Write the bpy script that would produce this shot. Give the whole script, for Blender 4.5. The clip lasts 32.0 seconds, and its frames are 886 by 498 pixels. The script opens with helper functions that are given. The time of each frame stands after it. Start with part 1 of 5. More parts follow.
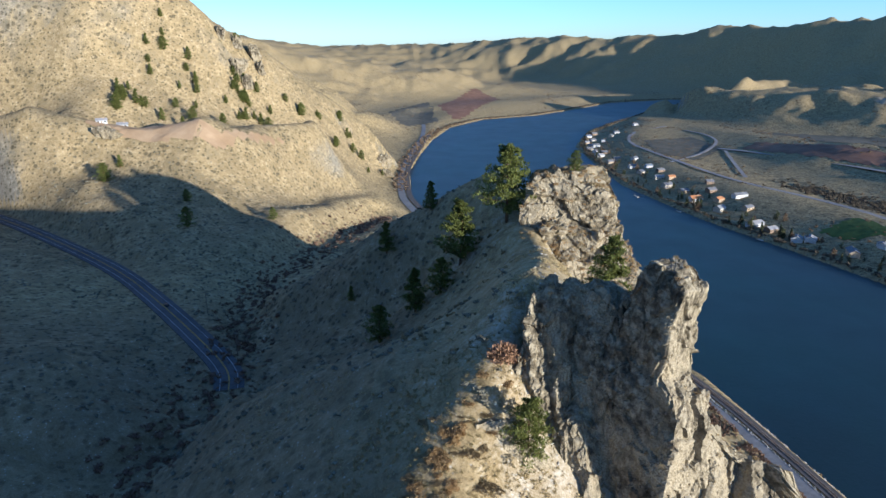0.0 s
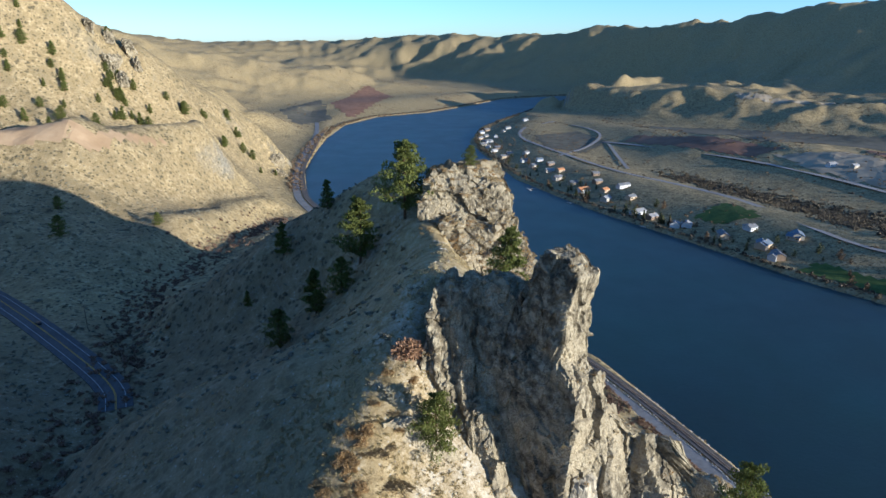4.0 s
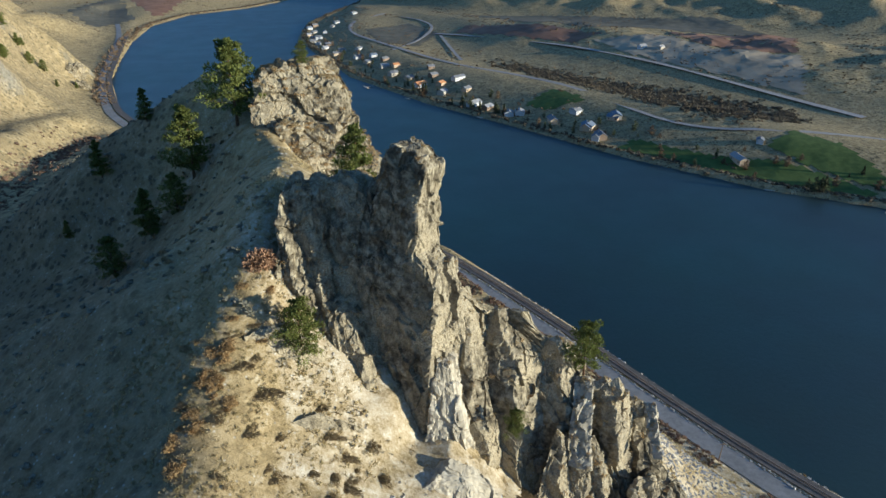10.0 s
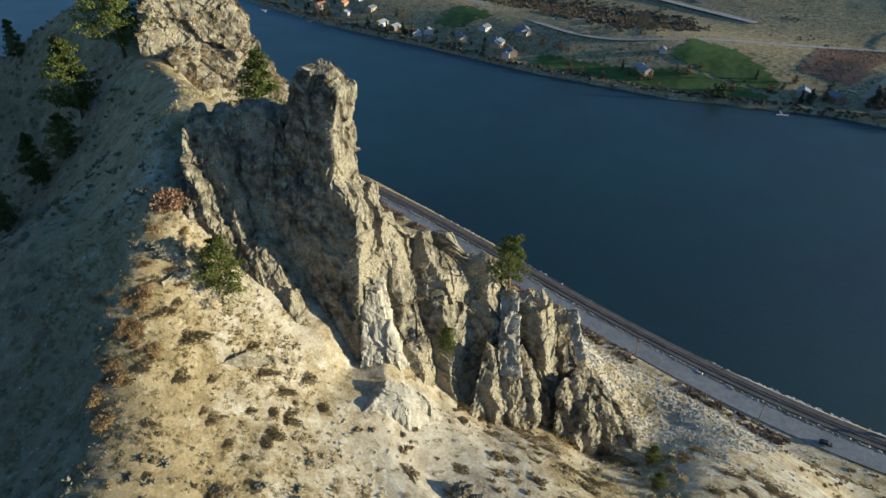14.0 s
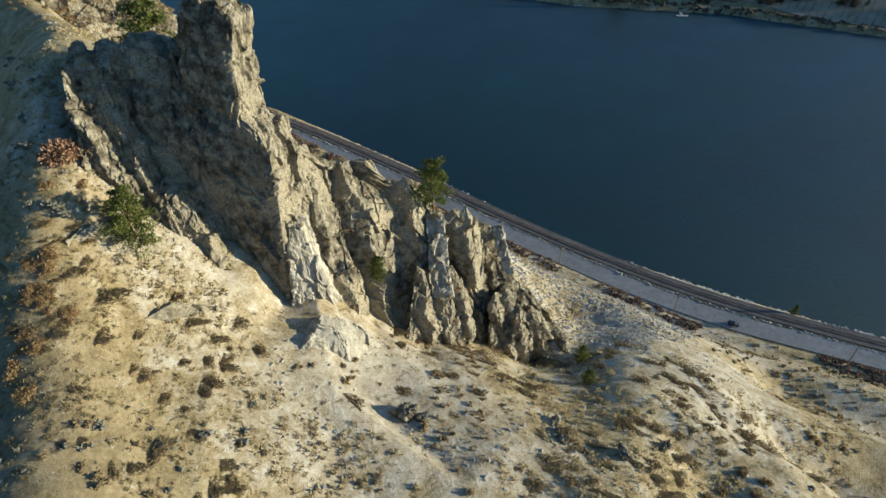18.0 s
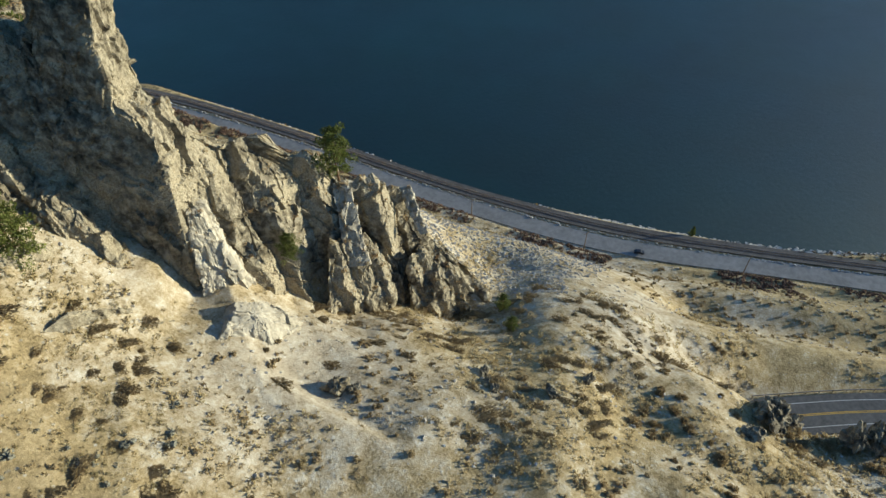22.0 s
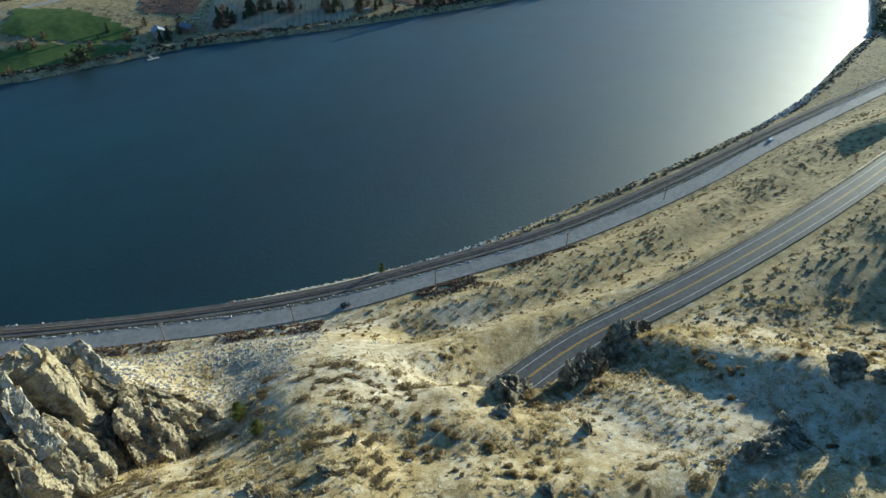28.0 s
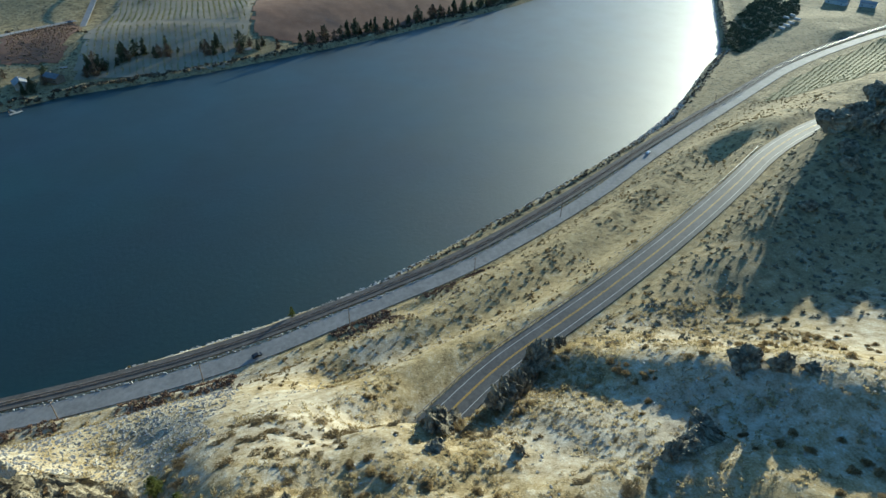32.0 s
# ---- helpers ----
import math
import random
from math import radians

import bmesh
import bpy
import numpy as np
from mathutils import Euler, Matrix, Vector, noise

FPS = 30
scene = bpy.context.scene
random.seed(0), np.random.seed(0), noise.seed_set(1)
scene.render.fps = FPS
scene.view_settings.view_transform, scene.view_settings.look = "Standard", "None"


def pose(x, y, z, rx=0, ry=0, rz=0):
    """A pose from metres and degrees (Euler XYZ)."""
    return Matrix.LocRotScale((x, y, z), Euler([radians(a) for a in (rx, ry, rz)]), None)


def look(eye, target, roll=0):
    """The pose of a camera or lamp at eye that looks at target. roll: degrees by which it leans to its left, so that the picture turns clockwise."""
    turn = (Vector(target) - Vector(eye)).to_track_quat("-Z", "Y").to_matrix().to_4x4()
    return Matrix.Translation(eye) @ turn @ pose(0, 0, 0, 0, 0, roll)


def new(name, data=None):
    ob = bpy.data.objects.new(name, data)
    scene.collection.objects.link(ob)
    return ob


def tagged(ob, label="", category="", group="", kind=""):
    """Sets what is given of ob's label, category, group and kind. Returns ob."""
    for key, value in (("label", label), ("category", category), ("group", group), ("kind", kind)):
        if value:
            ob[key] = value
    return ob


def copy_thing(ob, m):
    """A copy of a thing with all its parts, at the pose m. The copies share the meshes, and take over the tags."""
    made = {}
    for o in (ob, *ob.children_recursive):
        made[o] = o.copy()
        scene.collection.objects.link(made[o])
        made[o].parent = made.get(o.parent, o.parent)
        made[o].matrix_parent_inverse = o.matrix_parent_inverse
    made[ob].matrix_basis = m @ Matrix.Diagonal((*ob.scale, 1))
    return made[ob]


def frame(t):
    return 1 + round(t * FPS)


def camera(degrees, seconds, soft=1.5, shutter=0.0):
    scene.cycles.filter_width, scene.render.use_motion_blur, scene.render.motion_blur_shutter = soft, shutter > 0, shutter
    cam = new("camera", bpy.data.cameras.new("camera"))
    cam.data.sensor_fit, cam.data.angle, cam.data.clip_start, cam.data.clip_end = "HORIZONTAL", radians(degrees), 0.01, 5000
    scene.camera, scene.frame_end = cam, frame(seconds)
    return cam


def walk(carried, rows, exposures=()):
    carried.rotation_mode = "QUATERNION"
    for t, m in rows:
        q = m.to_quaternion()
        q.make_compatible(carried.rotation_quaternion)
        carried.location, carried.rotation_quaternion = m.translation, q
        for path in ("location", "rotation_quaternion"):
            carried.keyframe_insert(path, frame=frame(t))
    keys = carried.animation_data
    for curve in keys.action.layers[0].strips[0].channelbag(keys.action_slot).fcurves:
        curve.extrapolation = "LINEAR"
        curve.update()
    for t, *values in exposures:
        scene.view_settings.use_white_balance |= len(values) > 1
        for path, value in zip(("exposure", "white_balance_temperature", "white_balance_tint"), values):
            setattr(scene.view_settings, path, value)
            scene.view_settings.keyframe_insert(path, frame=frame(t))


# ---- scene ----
from mathutils.bvhtree import BVHTree

cam = camera(70.86, 32.0)
ROWS = [
    (0.0, -0.30, -2.79, 201.77, 71.93, -0.12, -0.20),
    (0.5, -0.36, -2.77, 201.67, 71.93, -0.15, -0.46),
    (1.0, -0.35, -2.63, 201.53, 71.94, -0.19, -1.38),
    (1.5, -0.29, -2.49, 201.48, 71.92, -0.31, -2.50),
    (2.0, -0.08, -2.34, 201.46, 71.91, -0.34, -4.01),
    (2.5, 0.01, -2.11, 201.32, 71.94, -0.33, -5.45),
    (3.0, 0.08, -1.97, 201.22, 71.95, -0.40, -6.88),
    (3.5, 0.03, -1.82, 201.15, 71.94, -0.47, -8.35),
    (5.5, -0.11, -2.01, 201.47, 70.17, -0.55, -12.79),
    (6.0, -0.25, -2.01, 201.41, 69.33, -0.48, -13.59),
    (6.5, -0.37, -2.04, 201.17, 68.51, -0.58, -14.40),
    (7.0, -0.39, -2.06, 200.97, 67.75, -0.52, -15.47),
    (7.5, -0.57, -2.05, 200.86, 66.95, -0.55, -16.60),
    (8.0, -0.52, -2.12, 200.63, 66.13, -0.47, -18.00),
    (8.5, -0.46, -1.88, 200.45, 65.32, -0.48, -19.64),
    (9.0, -0.46, -1.91, 200.35, 64.51, -0.45, -21.55),
    (9.5, -0.44, -1.80, 200.23, 63.71, -0.45, -23.24),
    (10.0, -0.44, -1.62, 200.15, 62.88, -0.45, -24.78),
    (10.5, -0.47, -1.59, 200.06, 62.04, -0.45, -25.98),
    (11.0, -0.51, -1.45, 199.96, 61.21, -0.47, -27.07),
    (11.5, -0.60, -1.28, 199.87, 60.36, -0.44, -28.04),
    (12.0, -0.73, -1.36, 199.77, 59.53, -0.44, -28.88),
    (12.5, -0.64, -1.28, 199.64, 58.69, -0.39, -29.70),
    (13.0, -0.67, -1.23, 199.52, 57.87, -0.41, -30.86),
    (13.5, -0.66, -1.10, 199.32, 57.04, -0.36, -32.06),
    (14.0, -0.64, -1.16, 199.22, 56.23, -0.34, -33.27),
    (14.5, -0.60, -1.05, 199.12, 55.39, -0.32, -34.37),
    (16.5, -0.29, -1.30, 199.11, 51.99, -0.12, -38.76),
    (17.0, -0.50, -1.05, 198.87, 51.18, -0.13, -40.12),
    (17.5, -0.77, -0.79, 198.75, 50.38, -0.09, -41.53),
    (18.0, -0.45, -0.54, 198.98, 49.39, -0.09, -42.24),
    (18.5, -0.12, -0.16, 198.94, 48.48, -0.09, -43.10),
    (19.0, 0.04, 0.16, 199.06, 47.53, -0.10, -44.20),
    (19.5, 0.32, 0.29, 199.09, 47.15, -0.06, -44.60),
    (20.0, 0.66, 0.40, 199.09, 46.80, -0.01, -45.51),
    (20.5, 0.92, 0.51, 199.27, 46.39, -0.07, -47.11),
    (21.0, 1.17, 0.35, 199.27, 46.08, -0.04, -48.74),
    (21.5, 1.39, 0.48, 199.35, 45.70, -0.12, -50.71),
    (22.0, 1.24, 0.36, 199.56, 45.38, -0.15, -52.74),
    (22.5, 0.90, 0.19, 199.85, 45.09, -0.15, -54.52),
    (23.0, 0.61, 0.04, 200.07, 44.87, -0.13, -56.18),
    (23.5, 0.39, 0.10, 200.23, 44.61, -0.14, -57.85),
    (24.0, 0.22, 0.45, 200.42, 44.28, -0.13, -60.45),
    (24.5, 0.16, 0.89, 200.41, 44.09, -0.16, -63.43),
    (26.5, 1.80, 1.46, 198.76, 47.30, -0.26, -76.13),
    (27.0, 1.54, 0.93, 199.05, 49.10, -0.25, -80.43),
    (27.5, 1.14, 0.56, 199.12, 50.89, -0.31, -84.46),
    (28.0, 0.51, 0.45, 199.32, 52.45, -0.38, -88.59),
    (28.5, -0.16, 0.73, 199.38, 54.06, -0.41, -92.50),
    (29.0, -0.47, 1.26, 199.47, 54.91, -0.46, -96.16),
    (29.5, -0.38, 1.99, 199.41, 55.35, -0.54, -99.48),
    (30.0, 0.16, 2.94, 199.16, 55.42, -0.65, -101.95),
    (30.5, 0.87, 3.58, 199.20, 55.41, -0.76, -101.90),
    (31.0, 1.44, 3.84, 199.56, 55.35, -0.91, -100.94),
    (31.5, 1.66, 3.72, 200.08, 55.31, -1.04, -99.76),
    (32.0, 1.76, 3.22, 200.54, 55.27, -1.02, -99.10),
]
EXPOSURES = [(0.0, 1.06, 5400, 13), (8.0, 0.98, 5550, 6), (14.0, 0.90, 5950, 2), (24.0, 0.92, 5950, -1), (28.0, 1.12, 5750, -8), (32.0, 1.16, 5700, -8)]
walk(cam, [(t, pose(x, y, z, rx, ry, rz)) for t, x, y, z, rx, ry, rz in ROWS], EXPOSURES)

# ---- light ----
SUN_AZ, SUN_EL = 132.0, 8.0
world = bpy.data.worlds.new("world")
scene.world = world
world.use_nodes = True
wn = world.node_tree
sky = wn.nodes.new("ShaderNodeTexSky")
sky.sky_type = 'NISHITA'
sky.sun_disc = False
sky.sun_elevation = radians(SUN_EL)
sky.sun_rotation = radians(SUN_AZ)
sky.altitude = 400
sky.air_density = 0.8
sky.dust_density = 0.4
sky.ozone_density = 3.6
wn.links.new(sky.outputs[0], wn.nodes["Background"].inputs[0])
wn.nodes["Background"].inputs[1].default_value = 0.145
sun = new("sun", bpy.data.lights.new("sun", "SUN"))
sun.data.energy = 4.7
sun.data.angle = radians(0.6)
sun.data.color = (1.0, 0.885, 0.70)
sa, se = radians(SUN_AZ), radians(SUN_EL)
sun.matrix_world = look((math.sin(sa) * math.cos(se) * 500, math.cos(sa) * math.cos(se) * 500, math.sin(se) * 500 + 200), (0, 0, 200))


# ---- materials ----
def mat(name, rough=0.9, metal=0.0, spec=0.2):
    m = bpy.data.materials.new(name)
    m.use_nodes = True
    b = m.node_tree.nodes["Principled BSDF"]
    b.inputs["Roughness"].default_value = rough
    b.inputs["Metallic"].default_value = metal
    b.inputs["Specular IOR Level"].default_value = spec
    return m, m.node_tree, b


def node(nt, kind, **inputs):
    n = nt.nodes.new(kind)
    for k, v in inputs.items():
        n.inputs[k].default_value = v
    return n


def noise_tex(nt, vec, scale, detail=5.0, rough=0.6):
    n = node(nt, "ShaderNodeTexNoise", Scale=scale, Detail=detail, Roughness=rough)
    nt.links.new(vec, n.inputs["Vector"])
    return n.outputs["Fac"]


def ramp(nt, fac, stops):
    r = nt.nodes.new("ShaderNodeValToRGB")
    el = r.color_ramp.elements
    while len(el) < len(stops):
        el.new(0.5)
    for e, (p, c) in zip(el, stops):
        e.position = p
        e.color = (*c, 1) if len(c) == 3 else c
    nt.links.new(fac, r.inputs[0])
    return r.outputs[0]


def mix(nt, fac, a, b, kind='MIX'):
    n = nt.nodes.new("ShaderNodeMix")
    n.data_type = 'RGBA'
    n.blend_type = kind
    for sock, v in ((n.inputs[0], fac), (n.inputs[6], a), (n.inputs[7], b)):
        if isinstance(v, (int, float)):
            sock.default_value = v
        elif isinstance(v, tuple):
            sock.default_value = (*v, 1)
        else:
            nt.links.new(v, sock)
    return n.outputs[2]


def maths(nt, op, a, b=0.0, clamp=False):
    n = nt.nodes.new("ShaderNodeMath")
    n.operation = op
    n.use_clamp = clamp
    for sock, v in ((n.inputs[0], a), (n.inputs[1], b)):
        if isinstance(v, (int, float)):
            sock.default_value = v
        else:
            nt.links.new(v, sock)
    return n.outputs[0]


def bump(nt, b, height, strength, distance):
    n = node(nt, "ShaderNodeBump", Strength=strength, Distance=distance)
    nt.links.new(height, n.inputs["Height"])
    nt.links.new(n.outputs[0], b.inputs["Normal"])


def attr(nt, name):
    a = nt.nodes.new("ShaderNodeAttribute")
    a.attribute_name = name
    return a.outputs["Fac"]


def speckled(name, dark, light, scale, rough=0.9, bump_d=0.05, spread=0.0):
    """A plain matt surface with grain at two scales, in object space."""
    m, nt, b = mat(name, rough)
    co = nt.nodes.new("ShaderNodeTexCoord").outputs["Object"]
    f1 = noise_tex(nt, co, scale)
    f2 = noise_tex(nt, co, scale * 0.13, 3)
    f = maths(nt, 'ADD', maths(nt, 'MULTIPLY', f1, 0.6), maths(nt, 'MULTIPLY', f2, 0.4))
    c = ramp(nt, f, [(0.36, dark), (0.64, light)])
    if spread:
        oi = nt.nodes.new("ShaderNodeObjectInfo").outputs["Random"]
        c = mix(nt, maths(nt, 'MULTIPLY', oi, spread), c, dark)
    nt.links.new(c, b.inputs["Base Color"])
    if bump_d:
        bump(nt, b, f1, 0.6, bump_d)
    return m


def ground_material():
    m, nt, b = mat("dry_ground", 0.95, spec=0.1)
    co = nt.nodes.new("ShaderNodeTexCoord").outputs["Object"]
    big = noise_tex(nt, co, 0.018, 6)
    mid = noise_tex(nt, co, 0.22, 7, 0.72)
    fine = noise_tex(nt, co, 1.6, 6, 0.78)
    both = maths(nt, 'ADD', maths(nt, 'MULTIPLY', mid, 0.6), maths(nt, 'MULTIPLY', fine, 0.4))
    grass = ramp(nt, both, [(0.36, (0.13, 0.095, 0.045)), (0.5, (0.345, 0.258, 0.125)), (0.64, (0.51, 0.40, 0.215))])
    soil = ramp(nt, both, [(0.36, (0.23, 0.18, 0.115)), (0.52, (0.42, 0.355, 0.25)), (0.66, (0.57, 0.515, 0.40))])
    sage = ramp(nt, both, [(0.36, (0.055, 0.042, 0.026)), (0.52, (0.16, 0.125, 0.08)), (0.66, (0.29, 0.235, 0.155))])
    patch = maths(nt, 'MULTIPLY', maths(nt, 'SUBTRACT', big, 0.5), 1.6)
    s = maths(nt, 'ADD', attr(nt, "soil"), maths(nt, 'MULTIPLY', maths(nt, 'SUBTRACT', both, 0.5), 1.8))
    s = ramp(nt, maths(nt, 'ADD', s, patch), [(0.35, (0, 0, 0)), (0.70, (1, 1, 1))])
    c = mix(nt, s, grass, soil)
    g = maths(nt, 'ADD', maths(nt, 'MULTIPLY', maths(nt, 'SUBTRACT', both, 0.5), 2.6), 1.0)
    g = maths(nt, 'SUBTRACT', g, maths(nt, 'MULTIPLY', patch, 1.0))
    g = maths(nt, 'MULTIPLY', g, attr(nt, "sage"), True)
    c = mix(nt, g, c, sage)
    # bare rock on the steepest faces
    geo = nt.nodes.new("ShaderNodeNewGeometry")
    sep = nt.nodes.new("ShaderNodeSeparateXYZ")
    nt.links.new(geo.outputs["True Normal"], sep.inputs[0])
    steep = ramp(nt, maths(nt, 'ADD', sep.outputs["Z"], maths(nt, 'MULTIPLY', both, 0.4)), [(0.55, (1, 1, 1)), (0.66, (0, 0, 0))])
    rock = ramp(nt, both, [(0.38, (0.10, 0.09, 0.065)), (0.62, (0.36, 0.325, 0.25))])
    c = mix(nt, steep, c, rock)
    # pebbles
    v = node(nt, "ShaderNodeTexVoronoi", Scale=0.8)
    nt.links.new(co, v.inputs["Vector"])
    bw = nt.nodes.new("ShaderNodeRGBToBW")
    nt.links.new(v.outputs["Color"], bw.inputs[0])
    spot = ramp(nt, v.outputs["Distance"], [(0.14, (1, 1, 1)), (0.26, (0, 0, 0))])
    pick = maths(nt, 'MULTIPLY', maths(nt, 'GREATER_THAN', bw.outputs[0], 0.56), 0.65)
    c = mix(nt, maths(nt, 'MULTIPLY', spot, pick), c, ramp(nt, mid, [(0.42, (0.16, 0.145, 0.11)), (0.58, (0.60, 0.57, 0.48))]))
    # scattered dark scrub on slopes too far for single plants
    for scale, near, wide, level, share in ((0.27, 0.20, 0.36, 0.64, 0.85), (0.115, 0.17, 0.33, 0.70, 0.8), (0.06, 0.30, 0.55, 0.72, 0.4)):
        v = node(nt, "ShaderNodeTexVoronoi", Scale=scale)
        nt.links.new(co, v.inputs["Vector"])
        ragged = maths(nt, 'ADD', v.outputs["Distance"], maths(nt, 'MULTIPLY', maths(nt, 'SUBTRACT', fine, 0.5), 0.5))
        dots = ramp(nt, ragged, [(near, (1, 1, 1)), (wide, (0, 0, 0))])
        keep = ramp(nt, maths(nt, 'ADD', mid, maths(nt, 'MULTIPLY', big, 0.5)), [(level, (0, 0, 0)), (level + 0.06, (1, 1, 1))])
        f = maths(nt, 'MULTIPLY', maths(nt, 'MULTIPLY', dots, keep), maths(nt, 'MULTIPLY', attr(nt, "scrub"), share))
        c = mix(nt, f, c, (0.07, 0.06, 0.035))
    nt.links.new(c, b.inputs["Base Color"])
    h = maths(nt, 'ADD', maths(nt, 'MULTIPLY', mid, 1.3), maths(nt, 'MULTIPLY', fine, 0.6))
    bump(nt, b, h, 0.7, 0.45)
    return m


def rock_material():
    m, nt, b = mat("crag_rock", 0.9, spec=0.15)
    co = nt.nodes.new("ShaderNodeTexCoord").outputs["Object"]
    big = noise_tex(nt, co, 0.07, 5)
    mid = noise_tex(nt, co, 0.45, 6, 0.7)
    fine = noise_tex(nt, co, 2.5, 5, 0.7)
    # same noise as the bump: dark end paints crevice shade into the grey
    grey = ramp(nt, mid, [(0.36, (0.055, 0.046, 0.031)), (0.48, (0.14, 0.115, 0.074)), (0.64, (0.36, 0.31, 0.21))])
    tan = ramp(nt, fine, [(0.32, (0.14, 0.108, 0.06)), (0.64, (0.44, 0.375, 0.25))])
    c = mix(nt, ramp(nt, big, [(0.45, (0, 0, 0)), (0.60, (1, 1, 1))]), grey, tan)
    lich = ramp(nt, fine, [(0.60, (0, 0, 0)), (0.72, (1, 1, 1))])
    c = mix(nt, maths(nt, 'MULTIPLY', lich, 0.5), c, (0.085, 0.075, 0.05))
    nt.links.new(c, b.inputs["Base Color"])
    h = maths(nt, 'ADD', mid, maths(nt, 'MULTIPLY', fine, 0.35))
    bump(nt, b, h, 0.9, 0.4)
    return m


def water_material():
    m, nt, b = mat("river_water", 0.6, spec=0.4)
    b.inputs["IOR"].default_value = 1.33
    b.inputs["Coat Weight"].default_value = 1.0
    b.inputs["Coat Roughness"].default_value = 0.56
    b.inputs["Coat IOR"].default_value = 1.34
    co = nt.nodes.new("ShaderNodeTexCoord").outputs["Object"]
    big = noise_tex(nt, co, 0.006, 4)
    c = ramp(nt, big, [(0.35, (0.0003, 0.013, 0.0115)), (0.65, (0.0008, 0.024, 0.020))])
    nt.links.new(c, b.inputs["Base Color"])
    w1 = noise_tex(nt, co, 0.35, 4, 0.6)
    w2 = noise_tex(nt, co, 1.7, 3, 0.6)
    streak = noise_tex(nt, co, 0.02, 4, 0.6)
    n = node(nt, "ShaderNodeBump", Strength=0.3, Distance=0.35)
    nt.links.new(maths(nt, 'ADD', w1, maths(nt, 'MULTIPLY', w2, 0.35)), n.inputs["Height"])
    nt.links.new(n.outputs[0], b.inputs["Normal"])
    nt.links.new(n.outputs[0], b.inputs["Coat Normal"])
    nt.links.new(ramp(nt, streak, [(0.35, (0.52, 0.52, 0.52)), (0.65, (0.62, 0.62, 0.62))]), b.inputs["Roughness"])
    return m


M_GROUND = ground_material()
M_ROCK = rock_material()
M_WATER = water_material()
M_ASPHALT = speckled("asphalt", (0.06, 0.06, 0.062), (0.12, 0.118, 0.114), 0.8, 0.75, 0.01)
M_GRAVEL_ROAD = speckled("worn_road", (0.18, 0.173, 0.16), (0.28, 0.269, 0.25), 0.5, 0.8, 0.01)
for m in (M_ASPHALT, M_GRAVEL_ROAD):
    m.node_tree.nodes["Principled BSDF"].inputs["Specular IOR Level"].default_value = 0.12
M_PALEROCK = speckled("pale_rock", (0.20, 0.17, 0.115), (0.47, 0.415, 0.31), 0.7, 0.95, 0.25)
M_BALLAST = speckled("ballast", (0.07, 0.06, 0.05), (0.17, 0.15, 0.13), 1.5, 0.95, 0.1)
M_RIPRAP = speckled("riprap_stone", (0.26, 0.24, 0.205), (0.58, 0.55, 0.49), 0.6, 0.95, 0.1)
M_BARK = speckled("pine_bark", (0.06, 0.035, 0.02), (0.19, 0.11, 0.06), 3.0, 0.95, 0.05)
M_NEEDLE = speckled("pine_needles", (0.062, 0.076, 0.018), (0.205, 0.22, 0.052), 0.9, 0.7, 0.0, 0.4)


def let_light_through(m, share):
    """Thin leaves: part of the light comes through from behind."""
    nt = m.node_tree
    b, out = nt.nodes["Principled BSDF"], nt.nodes["Material Output"]
    t = nt.nodes.new("ShaderNodeBsdfTranslucent")
    nt.links.new(b.inputs["Base Color"].links[0].from_socket, t.inputs["Color"])
    mx = nt.nodes.new("ShaderNodeMixShader")
    mx.inputs[0].default_value = share
    nt.links.new(b.outputs[0], mx.inputs[1])
    nt.links.new(t.outputs[0], mx.inputs[2])
    nt.links.new(mx.outputs[0], out.inputs["Surface"])


let_light_through(M_NEEDLE, 0.35)
M_SHRUB = speckled("dry_shrub", (0.19, 0.135, 0.065), (0.41, 0.305, 0.155), 0.7, 0.95, 0.0, 0.5)
let_light_through(M_SHRUB, 0.35)
M_STRAW = speckled("dry_straw", (0.25, 0.185, 0.09), (0.47, 0.37, 0.20), 0.4, 0.95, 0.0)
let_light_through(M_STRAW, 0.35)
M_SAGE = speckled("sagebrush", (0.11, 0.10, 0.07), (0.26, 0.24, 0.17), 0.5, 0.95, 0.0, 0.4)


# ---- helpers for meshes ----
def link_mesh(name, verts, faces, material, parent=None, smooth=False, label=""):
    me = bpy.data.meshes.new(name)
    me.from_pydata([tuple(v) for v in verts] if not isinstance(verts, np.ndarray) else verts.tolist(), [], faces if isinstance(faces, list) else faces.tolist())
    me.materials.append(material)
    if smooth:
        me.polygons.foreach_set("use_smooth", [True] * len(me.polygons))
    ob = new(name, me)
    if parent:
        ob.parent = parent
    if label:
        tagged(ob, label)
    return ob


def hash2(ix, iy, seed):
    h = (ix.astype(np.int64) * 374761393 + iy.astype(np.int64) * 668265263 + seed * 974711) & 0x7fffffff
    h = ((h ^ (h >> 13)) * 1274126177) & 0x7fffffff
    return ((h ^ (h >> 16)) & 0xffff) / 65535.0


def vnoise(x, y, seed=0):
    ix, iy = np.floor(x), np.floor(y)
    fx, fy = x - ix, y - iy
    fx, fy = fx * fx * (3 - 2 * fx), fy * fy * (3 - 2 * fy)
    a, b = hash2(ix, iy, seed), hash2(ix + 1, iy, seed)
    c, d = hash2(ix, iy + 1, seed), hash2(ix + 1, iy + 1, seed)
    return (a + (b - a) * fx) * (1 - fy) + (c + (d - c) * fx) * fy - 0.5


def fbm(x, y, octaves=4, seed=0, gain=0.5):
    s, a = 0, 1.0
    for o in range(octaves):
        s = s + a * vnoise(x * 2 ** o + 17.3 * o, y * 2 ** o - 9.1 * o, seed + o)
        a *= gain
    return s


